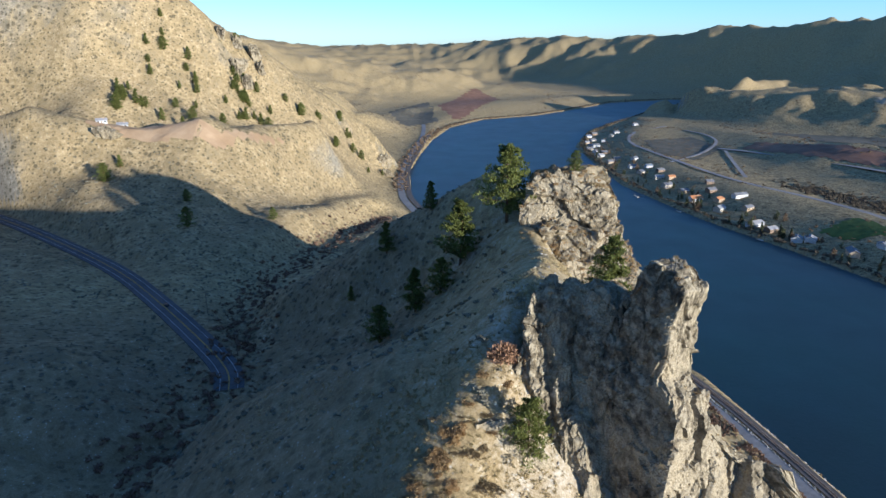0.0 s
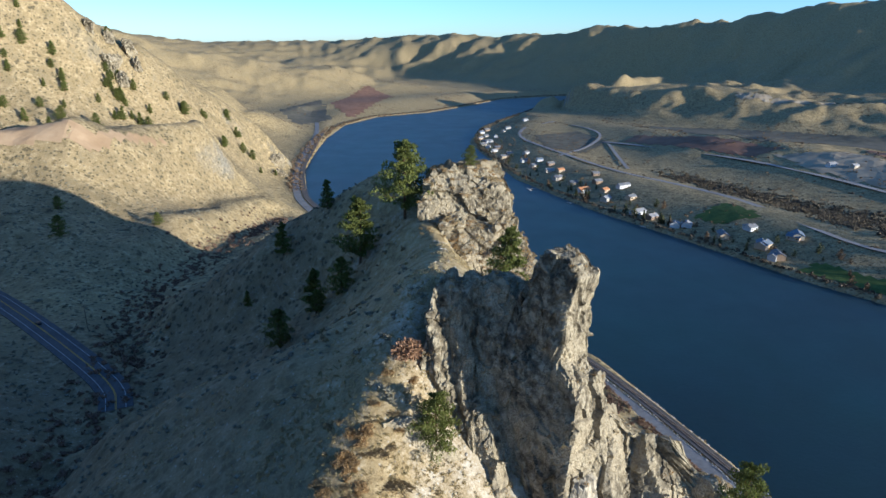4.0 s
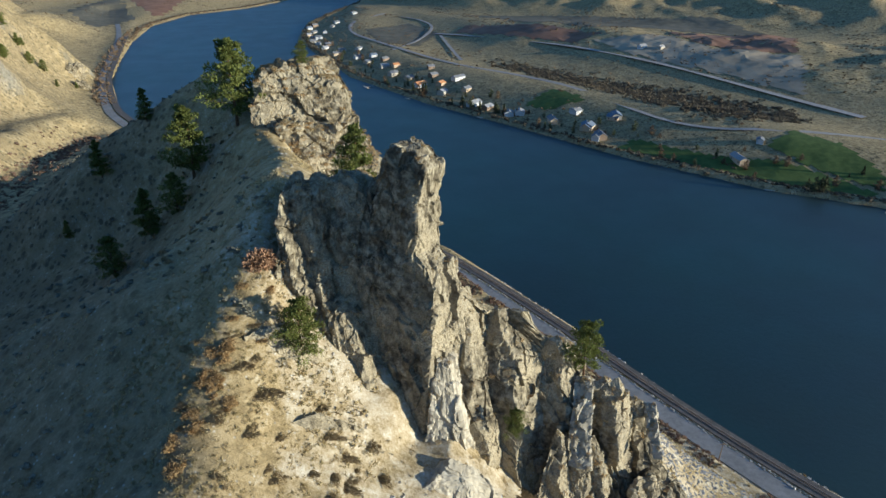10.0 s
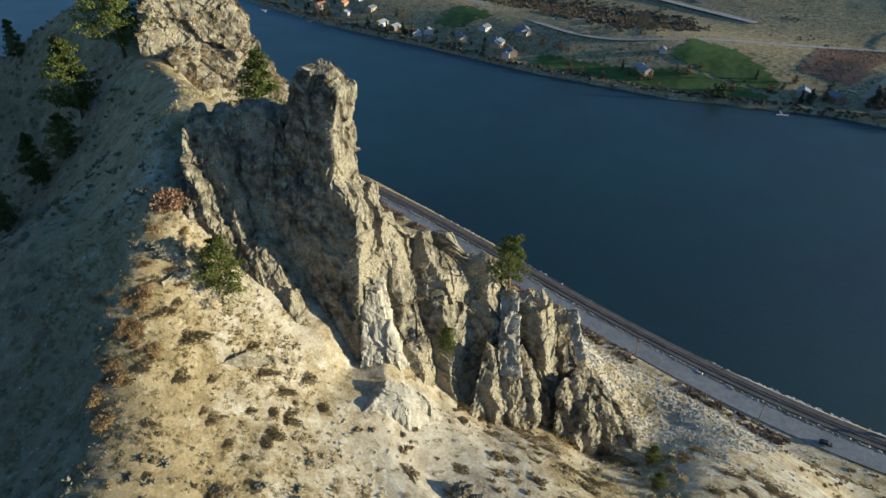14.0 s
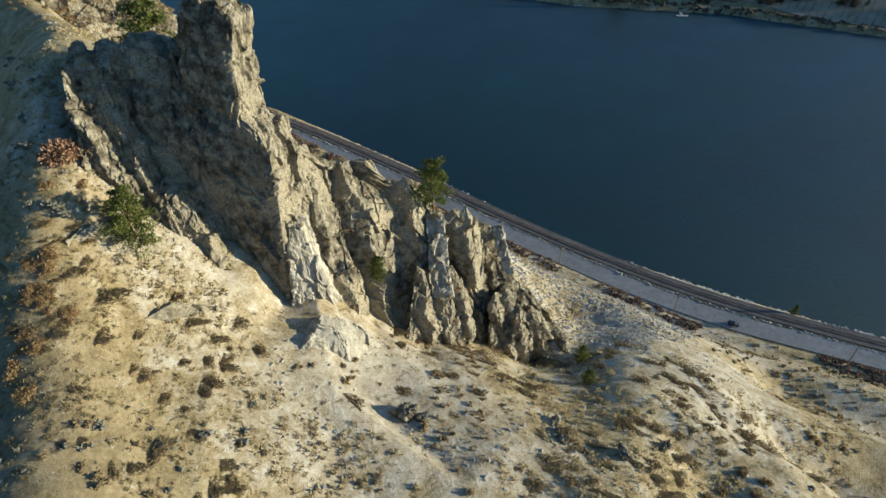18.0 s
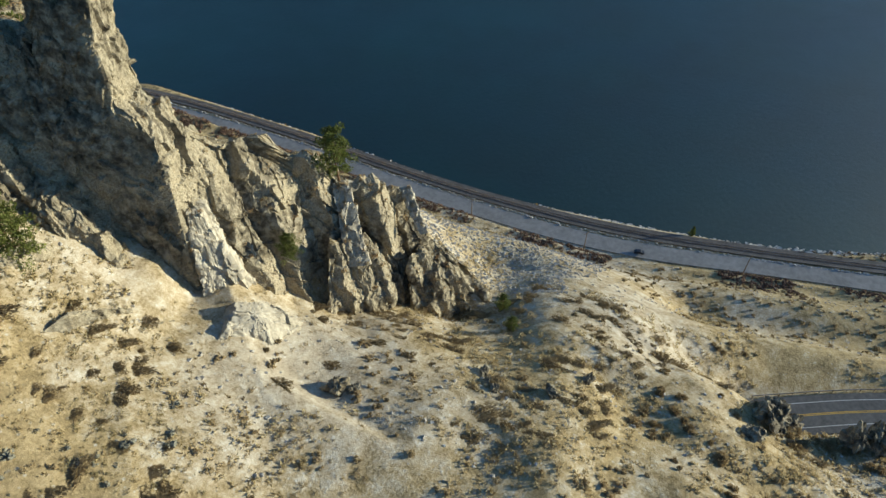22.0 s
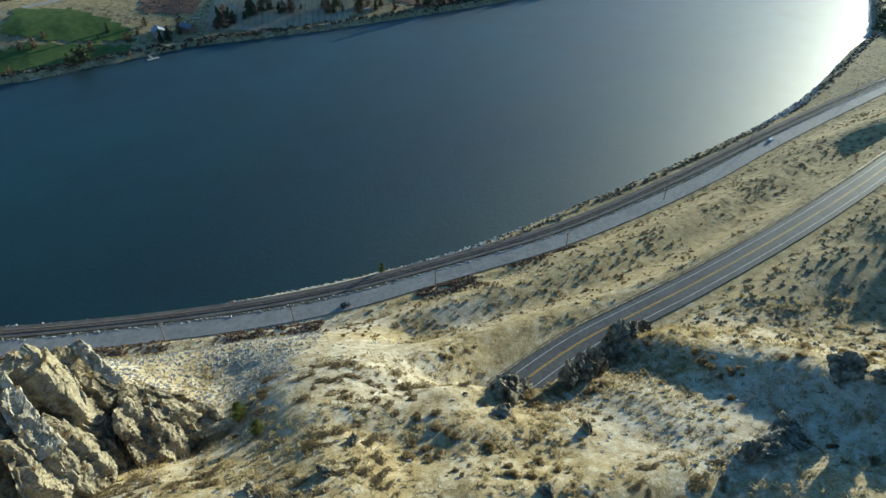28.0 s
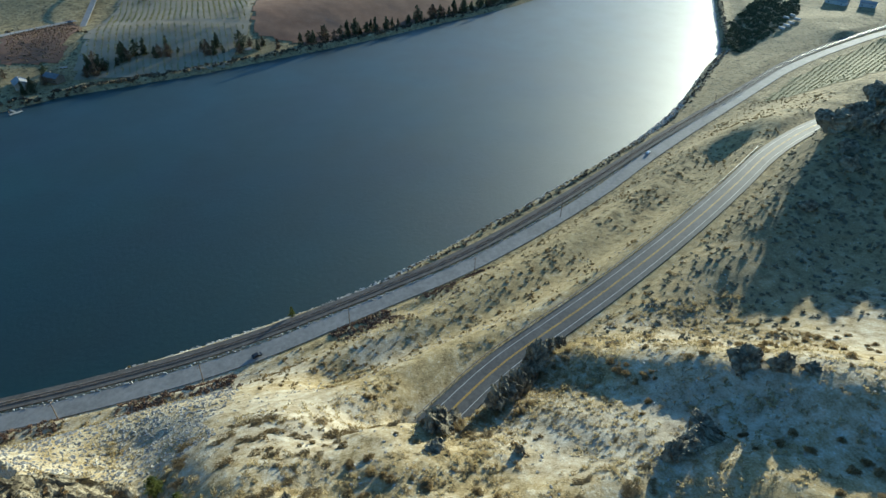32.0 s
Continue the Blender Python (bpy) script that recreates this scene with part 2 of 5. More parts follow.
def ridged(x, y, octaves=4, seed=0):
    s, a = 0, 1.0
    for o in range(octaves):
        s = s + a * (1 - 4 * np.abs(vnoise(x * 2 ** o + 5.7 * o, y * 2 ** o + 3.3 * o, seed + o)))
        a *= 0.5
    return s


def near_line(x, y, line):
    """Distance to a polyline of (x, y, z) knots and the line's height about the nearest place."""
    best = np.full(x.shape, 1e18)
    num, den = np.zeros(x.shape), np.zeros(x.shape)
    for (ax, ay, az), (bx, by, bz) in zip(line, line[1:]):
        dx, dy = bx - ax, by - ay
        t = np.clip(((x - ax) * dx + (y - ay) * dy) / (dx * dx + dy * dy), 0, 1)
        d = (x - ax - t * dx) ** 2 + (y - ay - t * dy) ** 2
        best = np.minimum(best, d)
        w = d + 4.0
        w = 1 / (w * w * w)
        num += w * (az + t * (bz - az))
        den += w
    return np.sqrt(best), num / den


def smooth01(t):
    t = np.clip(t, 0, 1)
    return t * t * (3 - 2 * t)


# ---- plan: shores, ways, crests and hollows, in metres ----
NEAR_SHORE = [(1180, 2560), (1060, 2550), (900, 2520), (634, 2384), (448, 2119), (285, 1923), (122, 1818), (25, 1636), (-20, 1403), (-41, 1200), (-53, 1031), (-42, 865), (-26, 780), (40, 610), (110, 470), (169, 350), (191, 235), (204, 137), (226, 68), (256, -4), (333, -114), (437, -252), (571, -361), (613, -401), (720, -455), (1000, -600), (2900, -1700)]
FAR_SHORE = [(3200, -1200), (1400, -780), (1000, -420), (821, -224), (691, -31), (599, 132), (552, 240), (473, 338), (416, 457), (365, 612), (320, 734), (277, 930), (279, 1126), (285, 1315), (368, 1567), (581, 1902), (828, 2289), (980, 2390), (1090, 2445), (1180, 2520)]
SHORE_ROAD = [(-60, 1900, 8), (-36, 1489, 6), (-58, 1171, 5), (-66, 1030, 5), (-58, 880, 5), (-48, 795, 5), (18, 605, 5), (88, 460, 5), (146, 345, 5), (171, 240, 5), (184, 147, 5), (204, 61, 5), (236, -2, 5), (263, -60, 5), (325, -150, 5), (381, -215, 5), (471, -336, 6), (560, -455, 7), (680, -700, 8), (900, -1300, 10)]
RAIL = [(-26, 1489, 5), (-47, 1171, 5), (-56, 1030, 5), (-48, 880, 5), (-37, 795, 5), (30, 610, 5), (100, 465, 5), (158, 348, 5), (181, 238, 5), (195, 143, 5), (215, 65, 5), (246, -2, 5), (277, -64, 5), (345, -156, 5), (400, -224, 5), (485, -342, 6), (575, -462, 7), (695, -700, 8), (915, -1300, 10)]
HIGHWAY = [(126, -16, 46), (150, -42, 45), (165, -65, 45), (186, -97, 45), (222, -147, 45), (262, -198, 45), (300, -242, 44), (340, -305, 42), (390, -420, 38), (470, -640, 28)]
HIGHWAY_WEST = [(-92, 235, 60), (-97, 252, 60), (-120, 281, 60), (-161, 329, 60), (-212, 385, 60), (-291, 448, 61), (-375, 509, 63), (-520, 590, 68), (-760, 680, 80)]
SPINES = {
    "ridge": [(-70, -10, 108), (-25, 45, 115), (-6, 88, 121), (2, 110, 128.5), (9, 119, 135), (16, 131, 142), (24, 150, 146), (32, 185, 139), (35, 217, 134), (33, 248, 135), (24, 290, 146), (-26, 314, 114), (-72, 330, 78), (-104, 372, 52)],
    "east_toe": [(140, 300, 20), (160, 235, 14), (160, 180, 14), (168, 140, 14), (180, 85, 12), (196, 40, 12), (226, -14, 12)],
    "cliff_foot": [(70, 215, 70), (82, 160, 72), (90, 118, 80), (82, 100, 92), (66, 104, 98), (56, 112, 104), (46, 122, 126), (40, 131, 144), (32, 140, 146)],
    "cliff_base": [(42, 98, 97), (38, 104, 108), (29, 115, 118), (20, 125, 132)],
    "gully": [(46, 93, 98), (58, 87, 83), (69, 81, 75), (83, 77, 68), (95, 69, 59), (102, 61, 61), (130, 72, 46)],
    "road_slope": [(168, 14, 27), (185, -30, 27), (205, -65, 27), (235, -110, 26), (275, -165, 25), (330, -225, 24)],
    "road_shoulder": [(112, 12, 63), (126, 3, 49), (142, -14, 45), (158, -38, 45)],
    "slope": [(10, 70, 110), (28, 60, 99), (42, 40, 97), (50, 66, 88)],
    "spur": [(30, 0, 95), (60, 20, 91), (92, 30, 79.5), (104, 8, 78.5), (112, -16, 74)],
    "apron": [(68, -5, 86), (72, -28, 84), (76, -50, 82)],
    "apron_east": [(90, -3, 80), (92, -26, 76)],
    "bench": [(113, -34, 65), (98, -50, 72), (84, -62, 79), (64, -84, 87), (36, -110, 97)],
    "cut_top": [(138, -50, 60), (130, -66, 67), (110, -92, 80), (88, -116, 92), (50, -160, 104)],
    "south_face": [(160, -112, 53), (190, -160, 57), (230, -212, 66), (268, -262, 74)],
    "south_crest": [(300, -284, 68), (250, -292, 98), (200, -320, 126), (120, -380, 170), (0, -520, 240)],
    "south_saddle": [(-40, -110, 110), (0, -210, 128), (30, -300, 150), (20, -480, 220)],
    "hollow": [(-100, 60, 88), (-104, 120, 72), (-102, 190, 58), (-98, 262, 52), (-116, 330, 50), (-116, 400, 48), (-90, 520, 38), (-64, 680, 16)],
    "flank": [(-8, 150, 126), (-40, 168, 106), (-68, 186, 87)],
    "west_spur": [(-420, 60, 140), (-260, 150, 104), (-170, 204, 82), (-116, 196, 72), (-96, 218, 63)],
    "terrace": [(-520, 560, 150), (-300, 576, 133), (-212, 615, 118), (-150, 720, 112)],
    "hill_toe": [(-300, 520, 90), (-160, 440, 66), (-120, 560, 60), (-90, 720, 30)],
    "hill_crest": [(-82, 1047, 22), (-128, 1030, 82), (-190, 981, 136), (-250, 880, 184), (-320, 840, 248), (-420, 800, 325), (-760, 800, 430)],
    "hill_back": [(-200, 1500, 60), (-420, 1500, 180), (-620, 1300, 300)],
    "west_flats": [(-180, 1750, 22), (0, 2150, 20), (400, 2420, 20), (900, 2620, 20)],
    "west_range": [(-1700, 3600, 340), (-814, 2364, 255), (-545, 2440, 168), (-227, 2590, 122), (66, 2699, 92), (170, 2693, 48), (496, 2552, 26)],
    "plain": [(700, 1900, 14), (520, 1400, 12), (480, 1000, 10), (560, 760, 10), (660, 520, 10), (760, 280, 11), (940, 0, 12), (1300, -400, 14)],
    "plain_back": [(560, 1850, 8), (700, 1480, 16), (900, 1200, 22), (1100, 900, 24), (1300, 500, 26), (1600, 0, 30)],
    "low_hills": [(640, 1960, 30), (735, 1861, 78), (855, 1753, 84), (1050, 1643, 98), (1157, 1444, 70)],
    "range_foot": [(300, 3250, 22), (804, 2280, 14), (1008, 2067, 70), (1212, 1895, 92), (1313, 1639, 82), (1600, 1000, 80), (1950, 300, 70)],
    "range_crest": [(-1430, 4200, 260), (-780, 4420, 185), (0, 4400, 200), (677, 3840, 242), (939, 3630, 225), (1184, 3400, 248), (1381, 3161, 276), (1540, 2918, 267), (1656, 2679, 310), (1762, 2489, 352), (1830, 2377, 350), (2050, 2050, 350), (2400, 1500, 335), (2700, 600, 330), (3000, -600, 330)],
    "orchard": [(640, -560, 12), (560, -620, 12), (480, -820, 14), (800, -1000, 12), (760, -560, 8)],
    "back": [(-400, -300, 220), (-900, 200, 260), (-1500, 1200, 380)],
    "rim": [(-3200, 3200, 500), (-4500, 0, 500), (-3200, -3200, 450), (0, -4500, 400), (3200, -3200, 400)],
}
SPINES["near_bank"] = [(x, y, 0.5) for x, y in NEAR_SHORE]
SPINES["far_bank"] = [(x, y, 0.5) for x, y in FAR_SHORE]
SPINES["shore_road"], SPINES["highway"], SPINES["highway_west"] = SHORE_ROAD, HIGHWAY, HIGHWAY_WEST


# rounding of the broad slopes, in metres
SOFT = {"flank": 9, "terrace": 10, "ridge": 3.5, "cliff_base": 2.5, "cliff_foot": 3, "apron": 7, "apron_east": 7, "slope": 15, "spur": 8, "gully": 4, "road_slope": 6, "road_shoulder": 5, "bench": 3, "south_face": 8, "south_crest": 5, "west_spur": 8, "hollow": 4, "range_foot": 40, "low_hills": 12, "west_range": 20, "hill_back": 30, "hill_toe": 10}


def in_river(x, y):
    ring = NEAR_SHORE + FAR_SHORE
    inside = np.zeros(x.shape, bool)
    for (ax, ay), (bx, by) in zip(ring, ring[1:] + ring[:1]):
        if ay != by:
            inside ^= ((ay > y) != (by > y)) & (x < (bx - ax) * (y - ay) / (by - ay) + ax)
    return inside


def terrain(x, y):
    """Height of the ground, and the river mask, at arrays of places."""
    x, y = np.asarray(x, float), np.asarray(y, float)
    num, den = np.zeros(x.shape), np.zeros(x.shape)
    for name, line in SPINES.items():
        d, z = near_line(x, y, line)
        w = 1 / (np.hypot(d, SOFT.get(name, 0.0)) + 1.5) ** 2.2
        num += w * z
        den += w
    z = num / den
    r = np.hypot(x, y)
    d_near, _ = near_line(x, y, SPINES["near_bank"])
    d_far, _ = near_line(x, y, SPINES["far_bank"])
    shore = np.minimum(d_near, d_far)
    # relief: gullies and knolls that grow with height above the river
    hilly = smooth01((z - 12) / 60)
    far = smooth01((r - 500) / 1500)
    z = z + hilly * ((0.8 + 0.7 * smooth01((r - 160) / 100)) * fbm(x / 26, y / 26, 4, 3) + 0.16 * ridged(x / 10, y / 10, 3, 8) * (1 - far))
    z = z + hilly * smooth01((r - 260) / 500) * (10 * ridged(x / 150, y / 150, 4, 21) + 8 * fbm(x / 60, y / 60, 3, 5))
    z = z + hilly * far * np.clip((z - 30) / 220, 0.15, 1) * (0.35 + 0.65 * smooth01((x - 200) / 500)) * (34 * np.minimum(ridged(x / 430, y / 430, 4, 40) - 0.3, 0.3) + 9 * (ridged(x / 170 + y / 600, y / 240, 3, 55) - 0.6))
    # rills down the flanks of the ridge, spurs on the far range
    near = hilly * smooth01((420 - r) / 140)
    west = smooth01((8 - x) / 24)
    z = z + near * west * (1.3 * ridged((y + 0.35 * x) / 26, x / 110, 3, 61) - 0.6)
    z = z + near * (1 - west) * smooth01((y - 45) / 40) * 0.26 * ridged((0.64 * x + 0.77 * y) / 10, (0.77 * x - 0.64 * y) / 46, 3, 67)
    d_top, _ = near_line(x, y, SPINES["range_crest"])
    z = z + hilly * smooth01((r - 1900) / 400) * smooth01(d_top / 420) * smooth01((z - 20) / 80) * smooth01((x - 200) / 400) * 48 * (ridged((0.469 * x - 0.883 * y) / 300, (0.883 * x + 0.469 * y) / 1500, 4, 71) - 0.5)
    z = z + (1 - hilly) * 0.5 * fbm(x / 30, y / 30, 3, 11)
    for line, half, fall in ((SHORE_ROAD, 6, 9), (RAIL, 4, 4), (HIGHWAY, 7, 9), (HIGHWAY_WEST, 8, 16)):
        d, zl = near_line(x, y, line)
        m = smooth01(1 - (d - half) / fall)
        z = z * (1 - m) + (zl - 0.25) * m
    water = in_river(x, y)
    bank = np.minimum(0.6 + shore * 0.75, 4.5)
    t = smooth01(shore / 22)
    land = np.maximum(bank * (1 - t) + z * t, 0.4)
    return np.where(water, -0.5 - np.minimum(shore * 0.3, 10), land), water


def height(x, y):
    return float(terrain(np.array([x]), np.array([y]))[0][0])


# ---- ground ----
def build_ground():
    az = np.concatenate([np.arange(-46, 152, 0.25), np.arange(152, 314, 2.0)])
    rr = np.exp(np.linspace(math.log(14), math.log(4900), 640))
    A, Rr = np.meshgrid(np.radians(az), rr, indexing="ij")
    X, Y = Rr * np.sin(A), Rr * np.cos(A)
    Z, W = terrain(X, Y)
    nA, nR = X.shape
    verts = np.stack([X.ravel(), Y.ravel(), Z.ravel()], 1)
    i = np.arange(nA)[:, None]
    j = np.arange(nR - 1)[None, :]
    k = (i + 1) % nA
    faces = np.stack([np.broadcast_to(v, (nA, nR - 1)).ravel() for v in (i * nR + j, i * nR + j + 1, k * nR + j + 1, k * nR + j)], 1)
    verts = np.vstack([verts, [[0, 0, height(0, 0)]]])
    me = bpy.data.meshes.new("ground")
    nv, nq = len(verts), len(faces)
    ring = np.stack([np.arange(nA) * nR, ((np.arange(nA) + 1) % nA) * nR, np.full(nA, nv - 1)], 1)
    me.vertices.add(nv)
    me.vertices.foreach_set("co", verts.ravel())
    loops = np.concatenate([faces.ravel(), ring.ravel()])
    me.loops.add(len(loops))
    me.loops.foreach_set("vertex_index", loops.astype(np.int32))
    me.polygons.add(nq + nA)
    me.polygons.foreach_set("loop_start", np.concatenate([np.arange(nq) * 4, nq * 4 + np.arange(nA) * 3]).astype(np.int32))
    me.polygons.foreach_set("use_smooth", np.ones(nq + nA, bool))
    me.update(calc_edges=True)
    me.validate()
    x, y, z = verts.T
    d_ridge, _ = near_line(x, y, SPINES["ridge"])
    r = np.hypot(x, y)
    # bare pale soil on the near river slopes, sage in the western hollow and on the far slopes
    east = smooth01((x + 6) / 26) * smooth01((200 - y) / 60) * smooth01((320 - r) / 80)
    soil = 0.15 + 0.4 * east - 0.35 * smooth01((r - 260) / 150) - 0.3 * smooth01((x - 130) / 40) * smooth01((60 - y) / 60)
    sage = np.clip(smooth01((30 - x) / 60) * smooth01((420 - r) / 120) * smooth01((y - 20) / 60) * 0.55 + smooth01((r - 1000) / 600) * smooth01((z - 16) / 25) * 0.08 * smooth01((x - 100) / 500), 0, 1)
    sage = np.clip(sage + 0.12 * smooth01((x - 250) / 80) * smooth01((30 - z) / 10) + 0.25 * smooth01((x - 120) / 40) * smooth01((-85 - y) / 30) * smooth01((z - 44) / 8), 0, 1)
    sage = np.clip(sage + 0.28 * smooth01((r - 380) / 100) * smooth01((-60 - x) / 80) * smooth01((1400 - r) / 300), 0, 1)
    scrub = np.clip(smooth01((r - 210) / 120) + 0.6 * smooth01((5 - x) / 20), 0, 1)
    # dots fade with distance: haze over the far range put into its colour
    scrub = scrub * (1 - 0.75 * smooth01((r - 1500) / 800))
    for name, v in (("soil", soil), ("sage", sage), ("scrub", scrub)):
        me.attributes.new(name, 'FLOAT', 'POINT').data.foreach_set("value", v.astype(np.float32))
    me.materials.append(M_GROUND)
    return tagged(new("ground", me), "dry grassy hills and river plain with bare pale soil", "ground", kind="structure")


build_ground()
wat = link_mesh("water", [(-600, -2500, 0), (4600, -2500, 0), (4600, 3300, 0), (-600, 3300, 0)], [(0, 1, 2, 3)], M_WATER)
tagged(wat, "broad calm dark blue river with light ripples", "river", kind="structure")


# ---- roads ----
def along(line, step):
    """Places every step metres on a polyline rounded through its knots, with heights and sideways directions."""
    p = np.array(line, float)
    for _ in range(3):
        q = np.empty((2 * len(p) - 2, 3))
        q[0::2], q[1::2] = 0.75 * p[:-1] + 0.25 * p[1:], 0.25 * p[:-1] + 0.75 * p[1:]
        p = np.vstack([p[:1], q, p[-1:]])
    s = np.concatenate([[0], np.cumsum(np.hypot(*np.diff(p[:, :2], axis=0).T))])
    t = np.arange(0, s[-1], step)
    c = np.stack([np.interp(t, s, p[:, k]) for k in range(3)], 1)
    d = np.gradient(c[:, :2], axis=0)
    d /= np.linalg.norm(d, axis=1)[:, None]
    return c, np.stack([d[:, 1], -d[:, 0]], 1)


def strip(name, line, left, right, lift, material, step=5.0, parent=None, label=""):
    c, n = along(line, step)
    cols = [(left, -0.35), (left, 0), (right, 0), (right, -0.35)]
    rows = [np.column_stack([c[:, :2] + n * o, c[:, 2] + lift + dz]) for o, dz in cols]
    k = len(c)
    v = np.vstack(rows)
    f = [(a * k + i, a * k + i + 1, (a + 1) * k + i + 1, (a + 1) * k + i) for a in range(3) for i in range(k - 1)]
    return link_mesh(name, v, f, material, parent, label=label)


tagged(strip("road", SHORE_ROAD, -4.9, 4.7, 0.10, M_GRAVEL_ROAD), "pale grey two-lane shore road", "road", kind="structure")
tagged(strip("highway", HIGHWAY, -6, 6, 0.10, M_ASPHALT), "worn grey asphalt highway with painted lines", "road", kind="structure")
tagged(strip("highway", HIGHWAY_WEST, -6.5, 6.5, 0.10, M_ASPHALT), "dark asphalt highway curving through the hollow", "road", kind="structure")
tagged(strip("railway_bed", RAIL, -3.6, 3.6, 0.35, M_BALLAST), "dark ballast railway bed", "railway", kind="structure")


# ---- rocks ----
def cube_sphere(n):
    vs, fs = [], []
    g = np.linspace(-1, 1, n + 1)
    U, V = np.meshgrid(g, g, indexing="ij")
    for ax in range(3):
        for s in (-1, 1):
            p = np.zeros((n + 1, n + 1, 3))
            p[..., ax], p[..., (ax + 1) % 3], p[..., (ax + 2) % 3] = s, U, V * s
            o = len(vs) * (n + 1) ** 2
            vs.append(p.reshape(-1, 3))
            k = np.arange((n + 1) ** 2).reshape(n + 1, n + 1) + o
            fs.append(np.stack([k[:-1, :-1], k[1:, :-1], k[1:, 1:], k[:-1, 1:]], -1).reshape(-1, 4))
    v, first, back = np.unique(np.round(np.vstack(vs), 6), axis=0, return_index=True, return_inverse=True)
    return v / np.linalg.norm(v, axis=1)[:, None], back.reshape(-1)[np.vstack(fs)]


SPHERES = {n: cube_sphere(n) for n in (1, 2, 3, 10, 18)}


def hash3(i, seed):
    h = (i[..., 0] * 73856093 ^ i[..., 1] * 19349663 ^ i[..., 2] * 83492791 ^ seed * 2654435) & 0x7fffffff
    out = []
    for k in range(4):
        h = ((h ^ (h >> 13)) * 1274126177 + 12345 + k) & 0x7fffffff
        out.append(((h ^ (h >> 15)) & 0xffff) / 65535.0)
    return np.stack(out, -1)


def blocky(p, size, seed, tilted=2.2):
    """Fracture relief: every cell of a jittered lattice stands out by its own amount with its own tilt."""
    q = p / np.asarray(size)
    base = np.floor(q).astype(np.int64)
    best = np.full(len(q), 1e9)
    val = np.zeros(len(q))
    for dx in (-1, 0, 1):
        for dy in (-1, 0, 1):
            for dz in (-1, 0, 1):
                c = base + np.array([dx, dy, dz])
                h = hash3(c, seed)
                d = q - c - h[:, :3]
                dist = (d ** 2).sum(1)
                tilt = (d * (h[:, [1, 2, 0]] - 0.5)).sum(1) * tilted
                m = dist < best
                best = np.where(m, dist, best)
                val = np.where(m, h[:, 3] - 0.5 + tilt, val)
    return val


def fractured(p, seed, amount=1.0, turn=0.35, tall=11.0):
    c, s = math.cos(turn), math.sin(turn)
    q = np.stack([p[:, 0] * c - p[:, 1] * s, p[:, 0] * s + p[:, 1] * c, p[:, 2] + 0.25 * p[:, 0]], 1)
    return amount * (2.6 * blocky(q, (6.0, 6.0, tall), seed, 1.2) + 1.4 * blocky(q, (2.6, 2.6, tall * 0.36), seed + 1, 1.3) + 0.65 * blocky(q, (1.1, 1.1, 1.9), seed + 2, 1.2))


ROCKS = {}


def crag_body(name, levels, seed, parent, cell=0.4, amount=1.0, ribs=None, rise=0.25, tall=11.0, grain=1.0, label="", material=None):
    """A body of fractured rock: rings of corners from the foot up, all with the same number of corners, sampled
    finely and broken up. ribs: (strike, spacing, depth) of slanting buttresses that drop off sharply on one side."""
    lv = np.array(levels, float)
    k = lv.shape[1]
    ring = []
    for i in range(k):
        a, b = lv[:, i], lv[:, (i + 1) % k]
        n = max(2, int(np.linalg.norm(b - a, axis=1).max() / cell))
        t = np.arange(n) / n
        ring.append(a[:, None] + (b - a)[:, None] * t[None, :, None])
    ring = np.concatenate(ring, 1)
    rows = []
    for a, b in zip(ring[:-1], ring[1:]):
        n = max(2, int(np.linalg.norm(b - a, axis=1).max() / cell))
        for j in range(n):
            rows.append(a + (b - a) * (j / n))
    rows.append(ring[-1])
    mid = ring[-1].mean(0)
    half = np.linalg.norm(ring[-1][:, :2] - mid[:2], axis=1).min()
    for q in np.linspace(0, 1, max(6, int(half / cell)))[1:]:
        cap = ring[-1] + (mid - ring[-1]) * q * 0.98
        cap[:, 2] = ring[-1][:, 2] * (1 - q) + mid[2] * q + half * rise * math.sin(q * math.pi / 2)
        rows.append(cap)
    p = np.array(rows)
    nv, nu = p.shape[:2]
    du = np.roll(p, -2, 1) - np.roll(p, 2, 1)
    dv = np.gradient(p, axis=0)
    nrm = np.cross(du, dv)
    nrm /= np.linalg.norm(nrm, axis=2)[..., None] + 1e-6
    q, n = p.reshape(-1, 3), nrm.reshape(-1, 3)
    d = fractured(q / grain, seed, amount * grain, tall=tall) + 0.28 * amount * blocky(q, (0.55, 0.55, 0.8), seed + 3, 1.2)
    if ribs:
        (sx, sy), gap, deep = ribs
        u = (q[:, 0] * sx + q[:, 1] * sy + 0.16 * q[:, 2]) / gap + 0.9 * fbm(q[:, 0] / 17, q[:, 2] / 17, 3, seed)
        f = u - np.floor(u)
        size = 0.45 + 1.1 * hash2(np.floor(u), np.floor(u) * 0, seed)
        d += deep * size * (np.where(f < 0.36, f / 0.36, (1 - f) / 0.64) - 0.5)
    q = q + n * d[:, None]
    q[:, 2] += 0.5 * amount * blocky(q + 31, (2.6, 2.6, 2.6), seed + 5, 0.8)
    g = np.arange(nv * nu).reshape(nv, nu)
    f = np.stack([g[:-1], np.roll(g[:-1], -1, 1), np.roll(g[1:], -1, 1), g[1:]], -1).reshape(-1, 4)
    ROCKS.setdefault(parent.name, []).append((q, f))
    return link_mesh(name, q, f, material or M_ROCK, parent, label=label)


